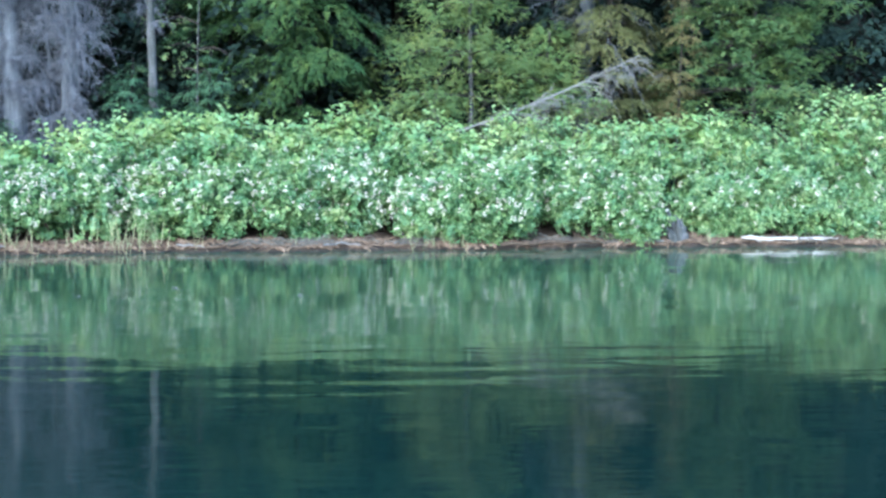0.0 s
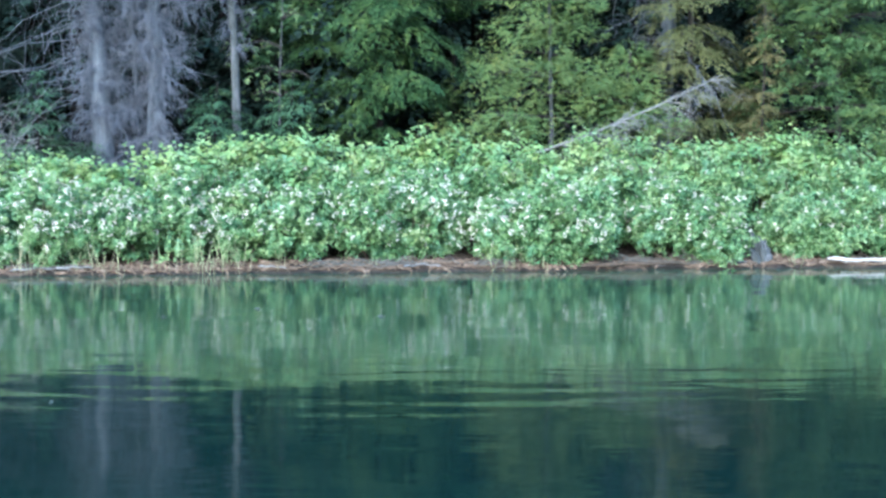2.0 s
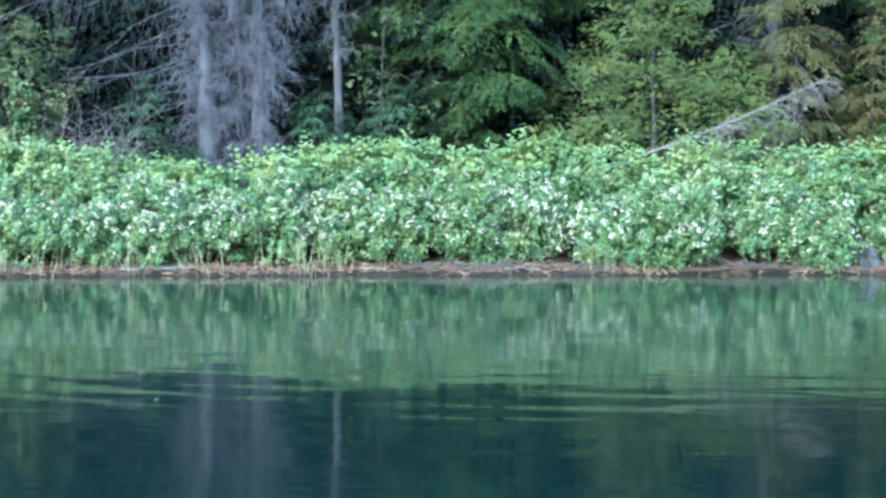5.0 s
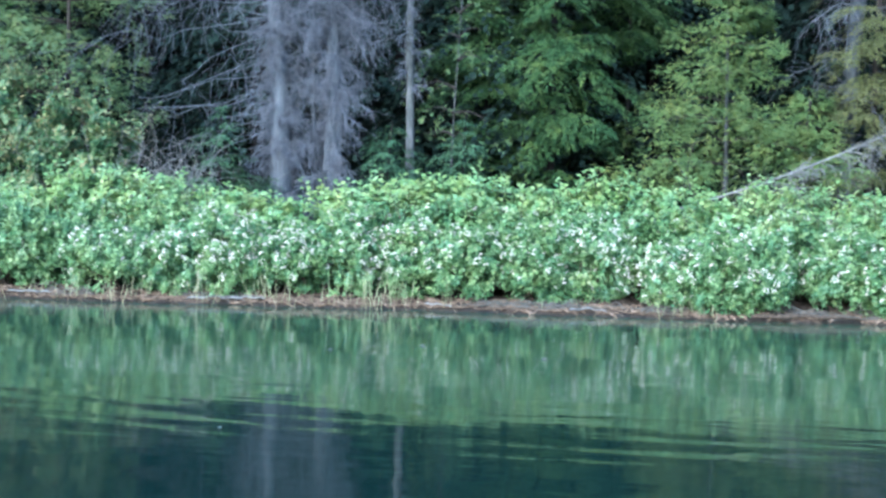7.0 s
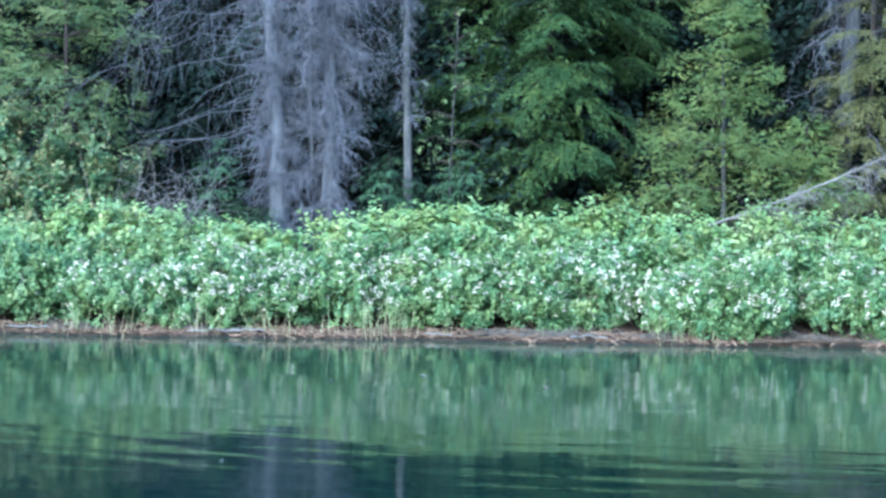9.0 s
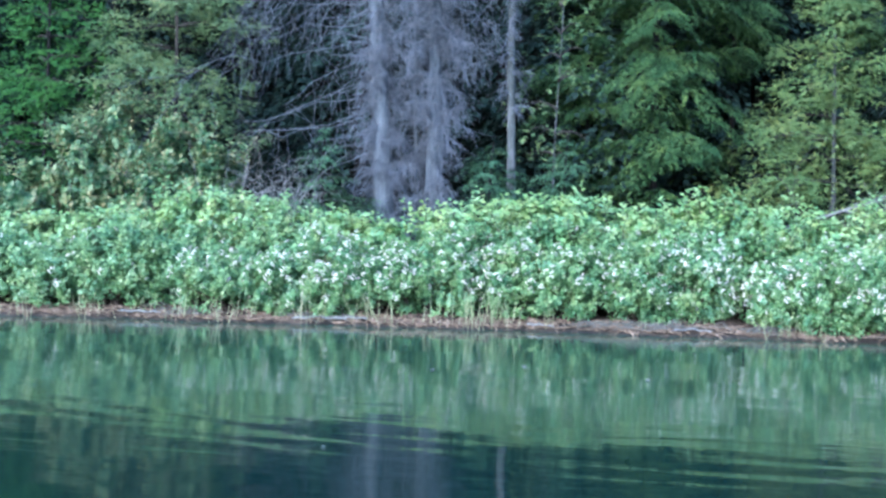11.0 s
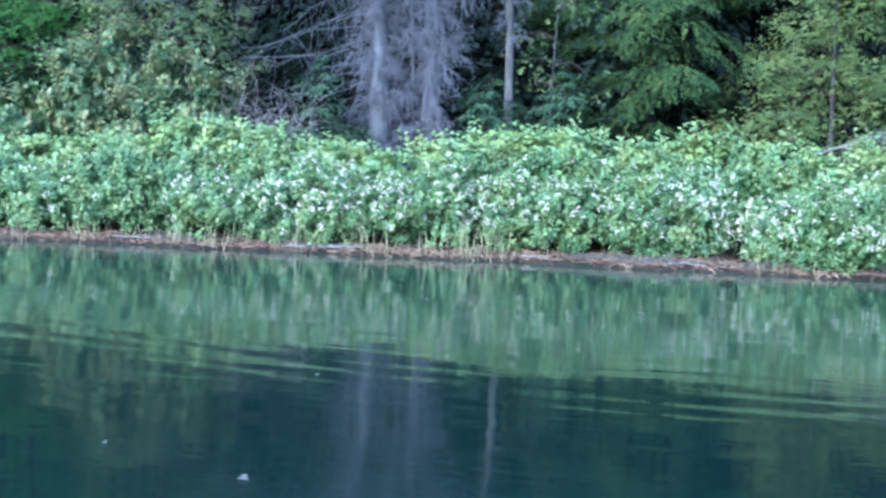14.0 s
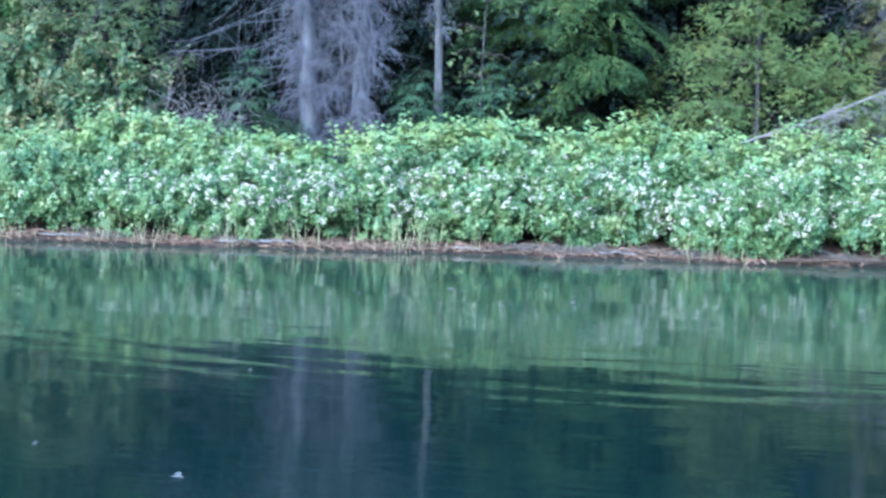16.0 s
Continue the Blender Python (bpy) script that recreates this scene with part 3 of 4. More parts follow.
def clump_tree(name, x, y, h, r, low, k, mat, label, size=0.075, trunk=0.06, power=0.85, full=56, group="trees behind the thicket", bark=None, puff=0.55, cover=0):
    """A tree whose crown is a cone of leafy clumps, each on its own limb; cover more of them grow out towards the water."""
    rng = np.random.default_rng(int(k * 100) + 31)
    z0 = float(ground_z(x, y))
    ob = thing(name, (x, y, z0), label, "tree", group)
    s = np.linspace(0, 1, 12)
    axis = np.stack([x + 0.04 * np.sin(s * 5 + k), y + 0.04 * np.cos(s * 4 + k), z0 - 0.1 + s * (h + 0.1)], -1)
    part("trunk", quads("trunk", *tubes([(axis, trunk * (1 - 0.85 * s) + 0.006)], 8), bark or LIVE_BARK, True), ob)
    limbs, V, F, n0, z = [], [], [], 0, low
    while z < h:
        f = (z - low) / (h - low)
        rr = r * (1 - f) ** power
        ring = max(2, int(3.7 * rr / 0.62))
        for j in range(ring + (cover if z > low + 0.85 else 0)):
            az = 6.28 * rng.random() if j < ring else -1.57 + 0.35 * rng.normal()
            out = rr * (0.45 + 0.65 * rng.random()) if j < ring else 0.25 + 0.5 * rr * rng.random()
            c = np.array([x + math.cos(az) * out, y + math.sin(az) * out, z0 + z - 0.18 * out + 0.25 * (rng.random() - 0.5)])
            b = np.array([x, y, z0 + z - 0.1])
            q = np.linspace(0, 1, 5)[:, None]
            limbs.append((b + (c - b) * q + np.array([0, 0, 0.1]) * np.sin(q * 3.1), np.linspace(0.016, 0.005, 5)))
            big = 0.30 + 0.22 * rng.random()
            rad = np.array([big * 1.25, big * 1.25, big * puff]) * (0.75 + 0.4 * (1 - f))
            v, fc = spray_pad(c, rad, full if z < 7.0 else full // 3, rng, size if z < 7.0 else size * 1.5)
            V.append(v)
            F.append(fc + n0)
            n0 += len(v)
        z += (0.32 if z < 7.0 else 0.5) + 0.16 * rng.random()
    tagged(part("branchwork", quads("branchwork", *tubes(limbs, 4), LIVE_BARK), ob), kind="stuff")
    tagged(part("crown", quads("crown", np.concatenate(V), np.concatenate(F), mat), ob), kind="stuff")


clump_tree("young_tree", 2.42, 22.4, 6.2, 1.62, 1.95, 1.0, YELLOW, "young yellow-green conical tree with a thin grey trunk", trunk=0.045, power=1.15, size=0.043, full=180, bark=MOSSY, puff=0.7, cover=1)
clump_tree("young_tree", 3.8, 22.4, 3.1, 0.8, 1.5, 1.4, YELLOW, "small young yellow-green leafy tree", trunk=0.03, size=0.052, full=126, puff=0.8)
clump_tree("cedar_tree", 7.5, 22.4, 10.0, 1.85, 1.1, 3.0, CEDAR, "dense yellowish green cedar above the thicket", size=0.058, trunk=0.055, full=84, power=0.6, cover=1)
clump_tree("bright_tree", -11.75, 22.2, 9.0, 1.4, 1.1, 5.0, BRIGHT, "bright green tree at the edge of the wood", size=0.046, trunk=0.035, full=95, bark=SHADED_BARK)
clump_tree("olive_tree", -9.1, 21.9, 9.0, 1.65, 2.7, 6.0, OLIVE, "olive-green tree with soft foliage", size=0.048, trunk=0.045, full=104)
clump_tree("sapling", -2.15, 21.7, 4.9, 0.75, 2.3, 9.0, OLIVE, "thin sapling with sparse yellow-green leafy sprays", size=0.06, trunk=0.010, full=9, bark=MOSSY, power=0.4)
conifer("fir_tree", -0.55, 22.6, 12.0, 1.75, 1.1, 2.0, FIR, "green fir with drooping boughs", power=0.5, droop=0.55, trunk=0.07, step=0.31, facing=0.4, skew=0.28, bark=SHADED_BARK)
conifer("fir_tree", -1.8, 24.4, 12.5, 1.75, 1.4, 2.6, FIR, "tall green fir with drooping boughs", power=0.5, droop=0.55, trunk=0.08, spray=0.065, step=0.36, facing=0.4, bark=SHADED_BARK)
conifer("fir_tree", 0.85, 24.8, 12.5, 1.6, 3.9, 2.9, FIR, "green fir, bare below, with high drooping boughs", power=0.4, droop=0.5, trunk=0.05, step=0.34, facing=0.4, bark=SHADED_BARK)
conifer("rusty_tree", 6.0, 21.9, 3.8, 1.2, 0.9, 4.0, RUST, "conifer with rusty dying boughs", droop=0.45, trunk=0.03, step=0.3)
conifer("olive_tree", 5.0, 23.0, 10.0, 1.6, 1.6, 4.4, OCHRE, "olive-brown conifer beside a grey trunk", droop=0.5, trunk=0.07, step=0.34, facing=0.3)
conifer("young_fir", -5.75, 20.2, 2.6, 1.05, 0.9, 7.0, FIR_BLUE, "small young fir with flat layered branches", step=0.2, droop=0.1, trunk=0.02, lift=0.05, spray=0.045, bark=SHADED_BARK, group="young firs")
conifer("young_fir", -1.85, 20.5, 2.6, 1.0, 0.9, 7.5, FIR_BLUE, "small young fir with flat layered branches", step=0.17, droop=0.15, trunk=0.02, lift=0.1, spray=0.045, bark=SHADED_BARK, group="young firs")
conifer("young_fir", -3.05, 20.4, 2.4, 0.95, 0.9, 8.0, FIR_BLUE, "small young fir with flat layered branches", step=0.17, droop=0.1, trunk=0.012, lift=0.05, power=0.5, spray=0.045, bark=SHADED_BARK, group="young firs")

# the wood behind, its deep shade put into needle and bark colour
TALL = "tall conifer in the wood, shade put into its colour"
KIND = dict(spray=0.15, step=0.62, droop=0.5, trunk=0.16, per=(7, 11), facing=0.3, gap=0.24, group="wood", tight=0.45, wide=0.55, bark=SHADED_BARK, thin=8.0)
pattern = [conifer("shaded_conifer", -6.5, 25.5, 15.0, 2.8, 0.6, 9.0, FIR_SHADED, TALL, **KIND),
           conifer("shaded_conifer", 1.4, 26.5, 17.0, 3.0, 0.9, 9.6, FIR_SHADED, TALL, **KIND),
           conifer("shaded_conifer", 10.3, 24.8, 15.0, 2.7, 0.8, 10.2, FIR_SHADED, TALL, **KIND)]
rng = np.random.default_rng(5)
for row, (yy, gap) in enumerate([(25.6, 3.0), (28.2, 3.4)]):
    xx = -16.0 - 4 * row
    while xx < 17 + 4 * row:
        px, py = xx + 0.8 * rng.normal(), yy + 0.7 * rng.normal()
        if not (row == 0 and min(abs(px + 6.5), abs(px - 1.4), abs(px - 10.3)) < 2.0):
            copy_thing(pattern[rng.integers(3)], Matrix.Translation((px, py, float(ground_z(px, py)))) @ Matrix.Rotation(rng.random() * 6.28, 4, "Z"))
        xx += gap


def far_wood():
    """The wood further in: a mass of boughs on tall stems, past counting, shade in their colour."""
    rng = np.random.default_rng(77)
    stems, P, A, N, L = [], [], [], [], []
    for yy, gap in ((31.0, 2.4), (34.0, 2.4), (37.5, 2.6), (41.5, 2.8), (46.0, 3.0)):
        xx = -0.75 * yy
        while xx < 0.75 * yy:
            px, py = xx + 0.6 * rng.normal(), yy + 0.8 * rng.normal()
            z0, h, r = float(ground_z(px, py)), 15 + 4 * rng.random(), 2.4 + 0.6 * rng.random()
            stems.append((np.array([[px, py, z0 - 0.2], [px, py, z0 + h * 0.5], [px, py, z0 + h]]), np.array([0.2, 0.12, 0.02])))
            n = 430
            f = rng.random(n) ** 1.3
            az = 6.28 * rng.random(n)
            rr = r * (1 - f) ** 0.7 * np.sqrt(0.15 + 0.85 * rng.random(n))
            o = np.stack([np.cos(az), np.sin(az), np.zeros(n)], -1)
            P.append(np.array([px, py, z0 + 0.3]) + o * rr[:, None] + np.array([0, 0, 1.0]) * (f * h - 0.3 * rr)[:, None])
            A.append(o + 0.4 * rng.normal(size=(n, 3)) - np.array([0, 0, 0.5]))
            N.append(np.array([0, 0, 1.0]) + 0.5 * o + 0.3 * rng.normal(size=(n, 3)))
            L.append(0.9 + 0.6 * rng.random(n))
            xx += gap
    ob = new("far_wood", quads("far_wood", *tubes(stems, 6), SHADED_BARK, True))
    tagged(ob, "tall stems of the wood further in, coloured for deep shade", "woods", kind="stuff")
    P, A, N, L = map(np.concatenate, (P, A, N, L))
    tagged(part("crown", quads("crown", *leaves(P, A, N, L, 0.45 * L, NEEDLE), FIR_SHADED), ob), kind="stuff")


far_wood()


# ---- dead trees ----
def dead_limbs(ob, starts, rng, twigs=7, drop=0.5, thin=0.012, hang=0.45, fine=0.0048, mat=None):
    """Bare branches, each a part with its hanging twigs. starts: (root, way, length)."""
    for b, way, ln in starts:
        twig = []
        q = np.linspace(0, 1, 8)[:, None]
        wob = 0.07 * ln * np.cumsum(rng.normal(size=(8, 3)), axis=0) * q
        fall = drop * (0.15 + 1.1 * rng.random())
        pts = b + way * ln * q - np.array([0, 0, 1.0]) * ln * fall * q * q + wob
        limb = part("branch", quads("branch", *tubes([(pts, np.linspace(thin, 0.004, 8))], 4), mat or TWIG, True), ob)
        for _ in range(twigs):
            t = 0.12 + 0.88 * rng.random()
            p = np.array([np.interp(t, q[:, 0], pts[:, j]) for j in range(3)])
            w = unit(0.4 * way + 0.75 * rng.normal(size=3) + np.array([0, 0, -hang]))
            l2 = ln * (0.2 + 0.4 * rng.random())
            s = np.linspace(0, 1, 4)[:, None]
            pp = p + w * l2 * s - np.array([0, 0, 1.0]) * l2 * 0.35 * s * s + 0.07 * l2 * np.cumsum(rng.normal(size=(4, 3)), axis=0)
            pp[0] = p
            twig.append((pp, np.linspace(fine, 0.0025, 4)))
        tagged(part("twig_spray", quads("twig_spray", *tubes(twig, 3), mat or TWIG), limb), kind="stuff")


def dead_tree(x, y, h, rad, lean, n, k, label, span=(0.5, 1.3), low=0.9, extra=(), wood=None, bow=0.02, twigs=19):
    rng = np.random.default_rng(k)
    z0 = float(ground_z(x, y))
    ob = thing("dead_tree", (x, y, z0), label, "tree", "dead trees")
    s = np.linspace(0, 1, 16)
    axis = np.stack([x + lean * h * s + bow * np.sin(s * 9 + k) + 0.35 * bow * np.sin(s * 31), y + 0.02 * np.cos(s * 7), z0 - 0.1 + (h + 0.1) * s], -1)
    part("trunk", quads("trunk", *tubes([(axis, rad * (1 - 0.75 * s) + 0.25 * rad * np.exp(-s * h * 2.5))], 10), wood or GREY, True), ob)
    starts = []
    for _ in range(n):
        z = low + (7.4 - low) * rng.random() if rng.random() < 0.94 else 7.4 + (h * 0.97 - 7.4) * rng.random()
        az = rng.random() * 2 * math.pi
        b = np.array([np.interp(z + z0, axis[:, 2], axis[:, 0]), y, z0 + z])
        way = np.array([math.cos(az), math.sin(az) - 0.35, 0.05 + 0.25 * rng.normal()])
        starts.append((b, way, span[0] + (span[1] - span[0]) * rng.random()))
    dead_limbs(ob, starts, rng, twigs=twigs, drop=0.55, hang=0.55, fine=0.0050)
    for b, w, l, tw in extra:
        dead_limbs(ob, [(np.array(b), unit(w), l)], rng, twigs=tw, drop=0.10, thin=0.0065, hang=1.3, fine=0.0036)
    return ob


fan = [((-5.0 - 0.02 * j, 20.9, 2.75 + 0.15 * j), (-1.0, -0.1 + 0.3 * math.sin(j * 2.0), -0.45 + 0.017 * j + 0.10 * math.sin(j * 1.3)), 1.4 + 1.2 * abs(math.sin(j * 1.9 + 0.6)), (3 if j < 8 else 9) if j < 15 else 26) for j in range(0, 27, 2)] + [((-4.95, 20.9, 2.5 + 0.5 * j), (-1.0, 0.2 * math.sin(j * 2.2), -0.28 - 0.2 * math.sin(j * 1.1)), 0.9 + 0.5 * abs(math.sin(j)), 5) for j in range(6)]
dead_tree(-4.85, 21.0, 11.0, 0.19, -0.07, 290, 11, "grey dead conifer trunk with bare hanging branches", extra=fan, span=(0.10, 0.66), twigs=26)
dead_tree(-4.12, 21.0, 11.5, 0.15, -0.006, 330, 12, "grey dead conifer trunk thick with bare twigs", span=(0.10, 0.78), twigs=26,
          extra=[((-4.05, 20.9, 4.3 + 0.3 * j), (1.0, 0.2 * math.sin(j * 2.0), 0.05 + 0.3 * math.sin(j * 1.7)), 0.8 + 0.5 * abs(math.sin(j * 1.3)), 16) for j in range(9)])
dead_tree(-4.45, 21.3, 9.0, 0.042, -0.02, 90, 13, "thin grey dead stem among bare twigs")
dead_tree(-2.83, 21.3, 11.0, 0.085, -0.012, 60, 14, "slender pale grey trunk, bare below", low=2.9, span=(0.1, 0.55), wood=MOSSY, bow=0.035)
dead_tree(4.55, 23.4, 12.0, 0.18, 0.04, 40, 15, "tall grey trunk with a few bare branches", low=3.0, span=(0.5, 1.2), wood=GREY, bow=0.03)


def leaning_tree():
    rng = np.random.default_rng(21)
    a, b = np.array([1.25, 20.5, 1.53]), np.array([4.95, 20.5, 3.02])
    z0 = float(ground_z(0.6, 20.6))
    ob = thing("fallen_tree", (0.6, 20.6, z0), "bleached dead tree leaning over the thicket, fine bare branches", "tree", "dead trees")
    s = np.linspace(0, 1, 14)[:, None]
    pts = a + (b - a) * s + np.array([0, 0, -0.10]) * np.sin(s * 3.14)
    pts = np.concatenate([[[0.6, 20.6, z0 - 0.1]], pts])
    part("trunk", quads("trunk", *tubes([(pts, np.linspace(0.026, 0.009, 15))], 7), GREYTWIG, True), ob)
    way = unit(b - a)
    starts = []
    for _ in range(38):
        t = 0.30 + 0.66 * rng.random()
        p = a + (b - a) * t + np.array([0, 0, -0.10]) * math.sin(t * 3.14)
        up = rng.random() < 0.25
        w = unit(way * 1.1 + np.array([0.1, rng.normal() * 0.6, (0.45 if up else -0.45) + 0.15 * rng.normal()]))
        starts.append((p, w, (0.25 + 0.5 * rng.random()) * (1.1 - 0.5 * t)))
    dead_limbs(ob, starts, rng, twigs=11, drop=0.3, thin=0.007, hang=0.35, fine=0.0034, mat=GREYTWIG)


leaning_tree()

# mixed undergrowth beside the dead trees
for i, (sx, sy, hw, top) in enumerate([(-9.9, 20.2, 0.75, 3.1), (-9.2, 20.5, 0.75, 3.7), (-8.2, 20.4, 0.7, 3.3), (-7.5, 20.4, 0.5, 2.8), (-11.0, 20.0, 0.8, 2.4), (-12.2, 20.2, 0.9, 2.8), (-8.75, 19.9, 0.55, 2.5)]):
    shrub("undergrowth_shrub", sx, sy, (hw, 0.7), top, 430, 80 + i * 0.7, MIXED, 0.088, "mixed green and yellowing shrub beneath the trees", "undergrowth", rise=0.3, foot=1.0, lobes=17, shoots=18)


def bare_bush(x, y, top, k, wood=BRUSH, stems=40):
    rng = np.random.default_rng(k)
    z0 = float(ground_z(x, y))
    ob = thing("bare_bush", (x, y, z0), "dry grey leafless bush beside the dead trees", "shrub", "bare bushes")
    dead_limbs(ob, [(np.array([x + 0.15 * rng.normal(), y + 0.15 * rng.normal(), z0 - 0.03]), unit(np.array([0.5 * rng.normal(), 0.5 * rng.normal(), 1.0])), (top - z0) * (0.8 + 0.4 * rng.random())) for _ in range(stems)],
               rng, twigs=16, drop=0.15, thin=0.005, hang=-0.2, fine=0.0035, mat=wood)


bare_bush(-6.5, 20.0, 2.25, 31, GREYTWIG)
bare_bush(-7.35, 20.2, 2.3, 32, stems=24)
bare_bush(3.1, 20.9, 2.2, 33)


# ---- the bank: painted shade margin, litter, driftwood, grass ----
def shade_margin():
    """A ragged dark band where the bank meets the water, laid in as the undercut's shade."""
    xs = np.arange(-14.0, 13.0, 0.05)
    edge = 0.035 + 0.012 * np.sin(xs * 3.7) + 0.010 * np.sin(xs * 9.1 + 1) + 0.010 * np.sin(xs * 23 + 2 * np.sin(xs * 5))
    # broader near x 3.2, painting the shaded hollow between the shrubs
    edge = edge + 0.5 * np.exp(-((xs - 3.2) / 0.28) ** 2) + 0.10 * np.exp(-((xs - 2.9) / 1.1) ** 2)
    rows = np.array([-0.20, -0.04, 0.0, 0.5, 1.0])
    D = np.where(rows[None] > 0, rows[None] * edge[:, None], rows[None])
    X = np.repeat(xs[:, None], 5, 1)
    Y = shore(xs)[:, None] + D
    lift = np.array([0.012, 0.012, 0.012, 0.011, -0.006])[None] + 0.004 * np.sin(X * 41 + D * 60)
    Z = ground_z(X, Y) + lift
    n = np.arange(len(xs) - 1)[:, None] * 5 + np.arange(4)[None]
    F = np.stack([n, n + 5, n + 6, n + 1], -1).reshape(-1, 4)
    ob = part("shade_margin", quads("shade_margin", np.stack([X, Y, Z], -1).reshape(-1, 3), F, BANK_SHADE, True), None)
    tagged(ob, "dark strip painted in as shade along the water's edge", "mud", kind="structure")


shade_margin()


def bank(x, d, up=0.0):
    y = float(shore(x)) + d
    return (x, y, float(ground_z(x, y)) + up)


def litter():
    rng = np.random.default_rng(41)
    sticks = []
    for _ in range(2600):
        x = rng.uniform(-12.5, 12)
        d = 0.06 + 0.55 * rng.random() ** 1.2
        y = float(shore(x)) + d
        a = rng.normal() * 0.5
        ln = 0.08 + 0.35 * rng.random() ** 2
        q = np.linspace(-0.5, 0.5, 4)[:, None] * ln
        pts = np.array([x, y, 0]) + q * np.array([math.cos(a), math.sin(a), 0]) + 0.012 * rng.normal(size=(4, 3))
        pts[:, 2] = ground_z(pts[:, 0], pts[:, 1]) + 0.008 + 0.02 * rng.random()
        sticks.append((pts, 0.003 + 0.007 * rng.random() ** 2))
    for _ in range(900):
        x = rng.uniform(-12.5, 12)
        y = float(shore(x)) + 0.03 + 0.4 * rng.random()
        a = rng.normal() * 0.6
        q = np.linspace(-0.5, 0.5, 4)[:, None] * (0.05 + 0.12 * rng.random())
        pts = np.array([x, y, 0]) + q * np.array([math.cos(a), math.sin(a), 0]) + 0.008 * rng.normal(size=(4, 3))
        pts[:, 2] = ground_z(pts[:, 0], pts[:, 1]) + 0.006 + 0.012 * rng.random()
        sticks.append((pts, (0.012 + 0.016 * rng.random()) * np.array([0.5, 1, 0.9, 0.4])))
    ob = part("bank_litter", quads("bank_litter", *tubes(sticks, 4), LITTER), None)
    tagged(ob, "dry brown twigs and roots strewn along the bank", "litter", kind="stuff")


litter()


def root_tangle(x, width, k):
    rng = np.random.default_rng(k)
    b = bank(x, 0.22)
    ob = thing("root_tangle", b, "tangle of grey exposed roots on the earth bank", "roots", "root tangles")
    for _ in range(46):
        rx = x + width * (rng.random() - 0.5)
        p = np.array(bank(rx, 0.12 + 0.3 * rng.random(), 0.01))
        a = rng.normal() * 0.7 + (math.pi if rng.random() < 0.5 else 0)
        ln = 0.15 + 0.4 * rng.random()
        q = np.linspace(0, 1, 7)[:, None]
        pts = p + np.array([math.cos(a), 0.5 * math.sin(a), 0]) * ln * q + np.array([0, 0, 0.015 + 0.05 * rng.random() ** 2]) * np.sin(q * 3.14)
        pts = pts + 0.012 * np.cumsum(rng.normal(size=(7, 3)), axis=0)
        pts[:, 2] = np.maximum(pts[:, 2], ground_z(pts[:, 0], pts[:, 1]) + 0.004)
        part("root", quads("root", *tubes([(pts, np.linspace(0.009, 0.003, 7))], 5), BRUSH, True), ob)


def driftwood(pts, rad, label, mat=PALE, branches=()):
    base = np.array(pts[0], float)
    ob = thing("driftwood_log", base, label, "log", "driftwood")
    pts = np.array(pts, float)
    s = np.linspace(0, 1, 14)
    t = np.linspace(0, 1, len(pts))
    line = np.stack([np.interp(s, t, pts[:, j]) for j in range(3)], -1)
    line[:, 2] += 0.008 * np.sin(s * 17)
    r = rad * (1 - 0.45 * s) * (1 + 0.12 * np.sin(s * 23 + 1))
    r[0] *= 0.4
    r[-1] *= 0.3
    part("trunk", quads("trunk", *tubes([(line, r)], 9), mat, True), ob)
    for p, w, l, br in branches:
        part("branch", quads("branch", *tubes([(np.array(p) + np.array(w) * l * np.linspace(0, 1, 5)[:, None], np.linspace(br, br * 0.35, 5))], 6), mat, True), ob)


def weathered_stump(x):
    """A leaning split stump: flared foot, ragged broken top, a few roots."""
    rng = np.random.default_rng(44)
    ob = thing("stump", bank(x, 0.22), "grey weathered split stump on the bank", "stump", "driftwood")
    b = np.array(bank(x, 0.24))
    q = np.linspace(0, 1, 8)[:, None]
    for dx, tall, r, out in ((0.0, 0.50, 0.074, -0.17), (0.08, 0.33, 0.066, -0.03), (-0.07, 0.28, 0.056, -0.19), (0.03, 0.38, 0.06, -0.07)):
        pts = b + np.array([dx, 0.04 * rng.normal(), -0.04]) + np.array([out, 0.06, 0]) * q ** 1.4 + np.array([0, 0, tall + 0.04]) * q + 0.008 * rng.normal(size=(8, 3))
        part("slab", quads("slab", *tubes([(pts, r * (1.35 - 1.15 * q[:, 0]) * (1 + 0.12 * rng.normal(size=8)))], 7), MOSSY, True), ob)
    for a in (2.6, 3.3, 4.4, 5.6, 6.2):
        pts = b + np.array([math.cos(a), 0.5 * math.sin(a), 0]) * (0.05 + 0.26 * q)
        pts[:, 2] = ground_z(pts[:, 0], pts[:, 1]) + 0.03 * (1 - q[:, 0])
        part("root", quads("root", *tubes([(pts, 0.028 * (1.1 - q[:, 0]))], 6), MOSSY, True), ob)


driftwood([bank(6.2, 0.12, 0.06), bank(6.65, 0.12, 0.05), bank(7.1, 0.15, 0.045), bank(7.75, 0.2, 0.04)], 0.034, "bleached white driftwood log lying on the bank",
          branches=[(bank(6.42, 0.12, 0.05), (0.75, -0.35, -0.30), 0.26, 0.018), (bank(7.0, 0.14, 0.055), (0.9, 0.1, -0.06), 0.55, 0.020)])
weathered_stump(5.2)
driftwood([bank(2.4, 0.08, 0.02), bank(3.2, 0.1, 0.04), bank(4.0, 0.08, 0.03)], 0.035, "dark wet stick at the water's edge", mat=STEM)


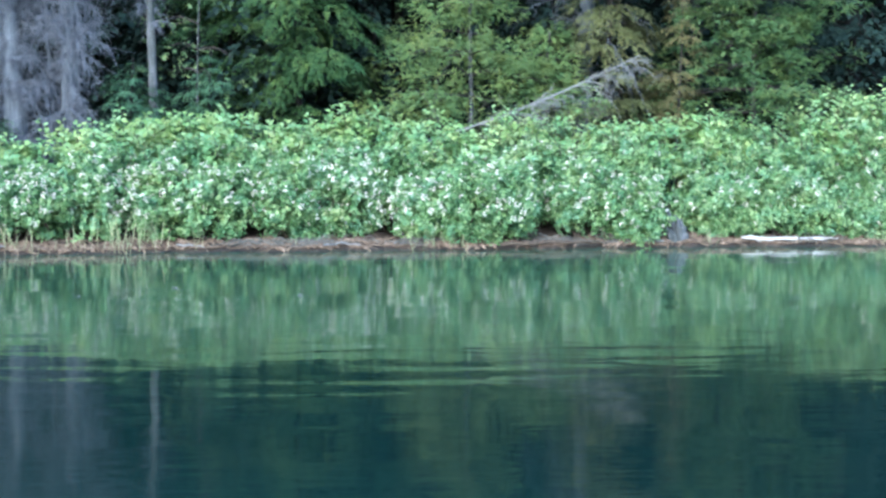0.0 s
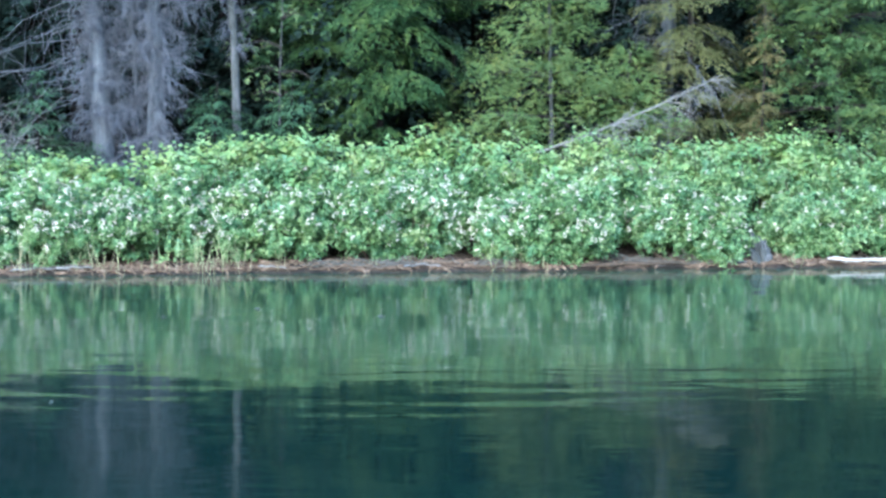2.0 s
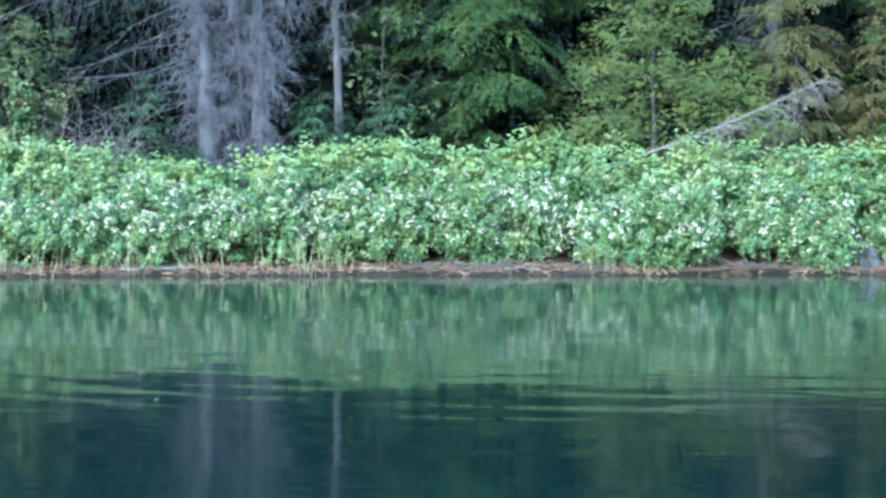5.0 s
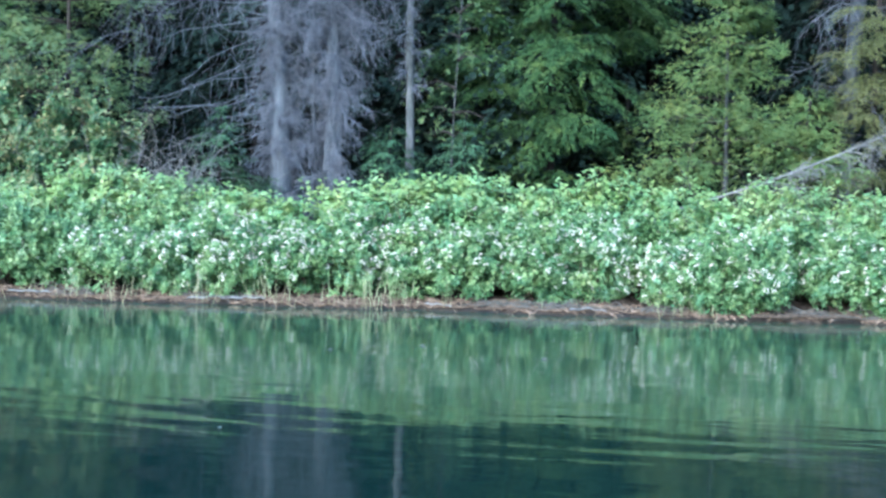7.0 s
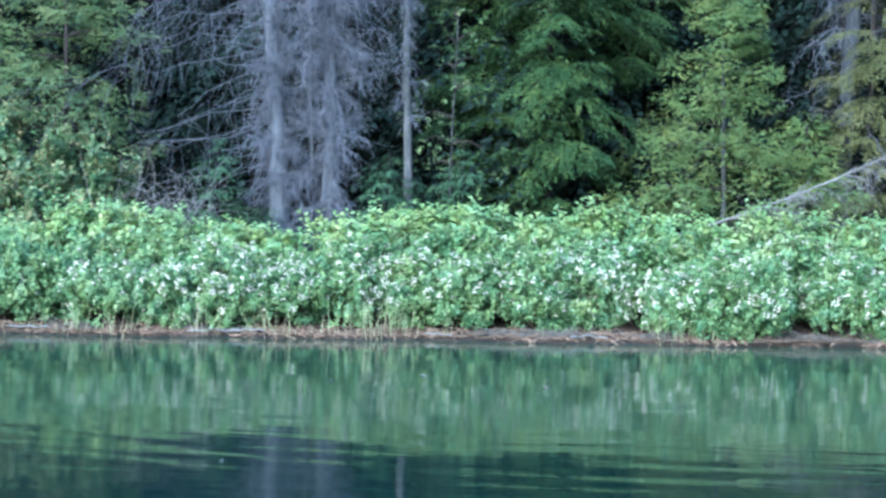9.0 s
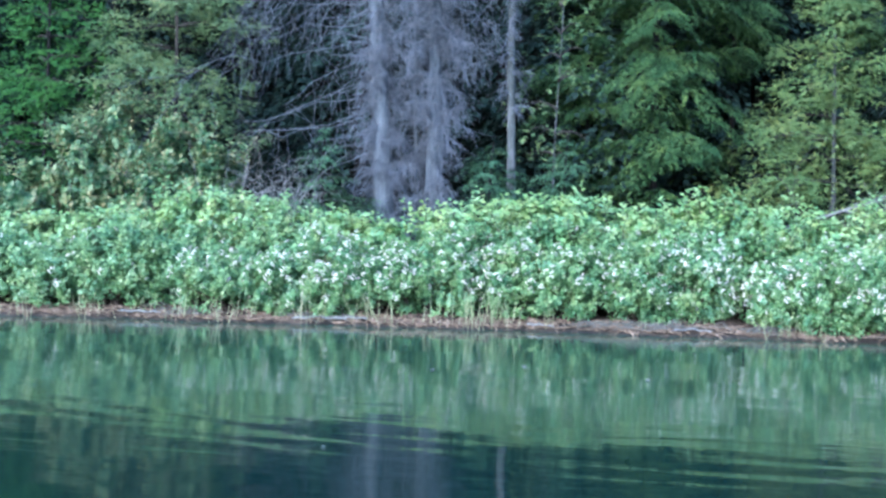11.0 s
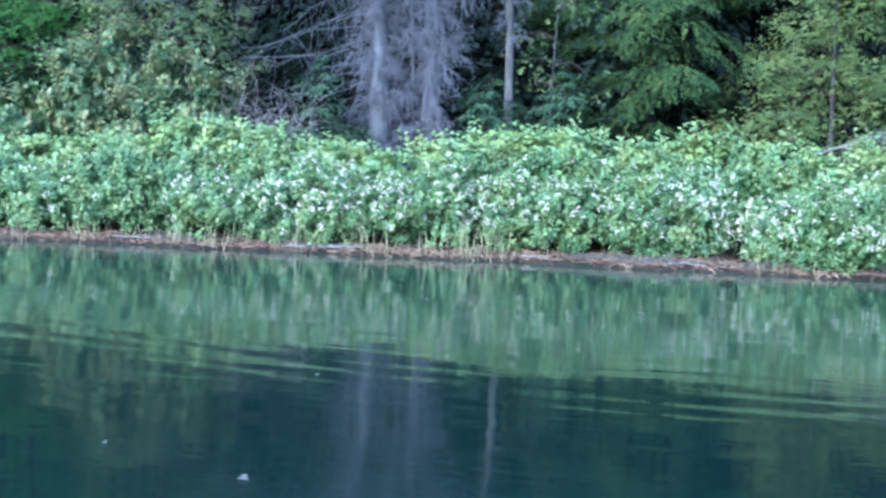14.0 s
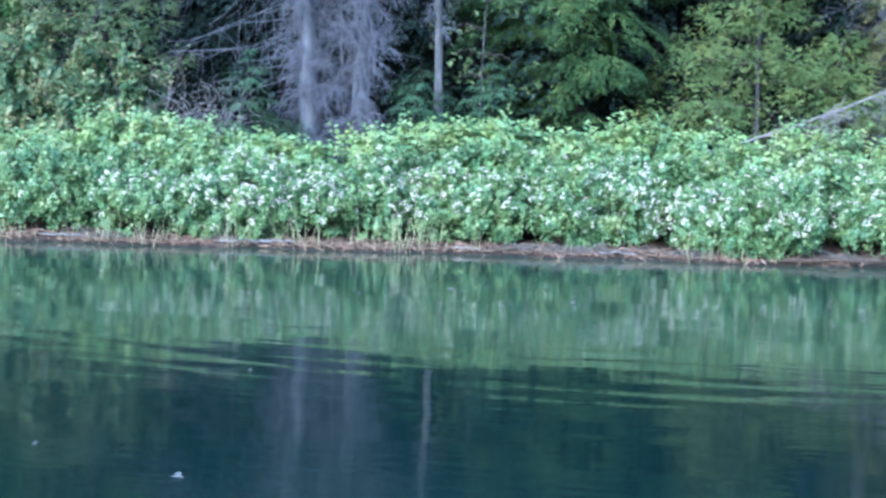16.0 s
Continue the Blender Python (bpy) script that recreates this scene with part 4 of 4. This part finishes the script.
for i, (sx, ln, up) in enumerate([(-5.3, 0.75, 0.03), (-4.75, 0.5, 0.05), (-2.1, 0.4, 0.03), (-0.1, 0.55, 0.03), (3.35, 0.6, 0.03), (4.5, 0.45, 0.04), (-7.7, 0.6, 0.04)]):
    driftwood([bank(sx, 0.10, up), bank(sx + 0.5 * ln, 0.12, up + 0.006), bank(sx + ln, 0.11, up)], 0.014, "thin pale stick washed up at the water's edge", mat=GREYTWIG)


for i, (rx, wd) in enumerate([(-1.0, 1.0), (-0.2, 0.7), (1.1, 0.8), (-6.9, 0.7), (-5.0, 0.8), (3.3, 0.6), (4.4, 0.7), (7.2, 0.8)]):
    root_tangle(rx, wd, 200 + i)


def grass_tuft(x, d, n, tall, k):
    rng = np.random.default_rng(k)
    b = bank(x, d)
    ob = thing("grass_tuft", b, "tuft of pale dry grass at the water's edge", "grass", "grass tufts")
    P = np.array(b) + np.stack([0.13 * rng.normal(size=n), 0.06 * rng.normal(size=n), np.full(n, -0.02)], -1)
    P[:, 2] = np.maximum(ground_z(P[:, 0], P[:, 1]) - 0.02, LEVEL - 0.06)
    A = np.stack([0.22 * rng.normal(size=n), 0.18 * rng.normal(size=n) - 0.05, np.ones(n)], -1)
    N = np.stack([0.4 * rng.normal(size=n), -np.ones(n), np.zeros(n)], -1)
    tagged(part("grass_blade", quads("grass_blade", *leaves(P, A, N, tall * (0.35 + 0.75 * rng.random(n)), 0.004 + 0.005 * rng.random(n)), STRAW), ob), kind="stuff")


rng = np.random.default_rng(51)
spots = [(-8.2, 26, 0.4), (-8.0, 20, 0.35), (-6.7, 24, 0.45), (-6.4, 26, 0.4), (-6.0, 20, 0.4), (-5.05, 22, 0.5), (-4.3, 26, 0.5), (-4.0, 20, 0.45), (-2.9, 34, 0.6), (-2.65, 34, 0.6), (-2.4, 26, 0.5), (-1.8, 10, 0.4),
         (1.3, 20, 0.4), (1.6, 22, 0.35), (1.9, 20, 0.3), (5.6, 16, 0.35), (-9.0, 20, 0.35), (-9.6, 16, 0.3), (-7.4, 14, 0.3), (-3.4, 14, 0.4), (-0.4, 10, 0.25), (8.3, 20, 0.3), (-10.4, 16, 0.35)]
for i, (sx, n, tall) in enumerate(spots):
    grass_tuft(sx, 0.02 + 0.12 * rng.random(), max(5, int(n * 0.5)), tall * 1.1, 60 + i)

# ---- flecks afloat ----
LEAF_AFLOAT = leaf_material("floating_leaf", [(0.2, (0.15, 0.16, 0.14)), (0.8, (0.28, 0.29, 0.27))])
for i, (fx, fy, s) in enumerate([(-0.32, 12.4, 0.07), (-2.4, 12.35, 0.06), (-1.79, 5.19, 0.06), (-2.6, 5.6, 0.03), (-2.2, 7.8, 0.035), (-1.6, 13.1, 0.08)]):
    r2 = np.random.default_rng(i)
    P = np.array([fx, fy, LEVEL + 0.006]) + np.array([[0, 0, 0], [0.6 * s, 0.3 * s, 0.004]])
    ob = thing("floating_leaf", (fx, fy, LEVEL + 0.004), "pale fallen leaf floating on the water", "leaf", "floating leaves")
    part("blade", quads("blade", *leaves(P, np.array([[1, 0.3, 0.02], [-0.4, 1, 0.02]]) + 0.3 * r2.normal(size=(2, 3)) * [1, 1, 0], np.array([[0, 0, 1.0]] * 2), s, 0.6 * s), LEAF_AFLOAT), ob)
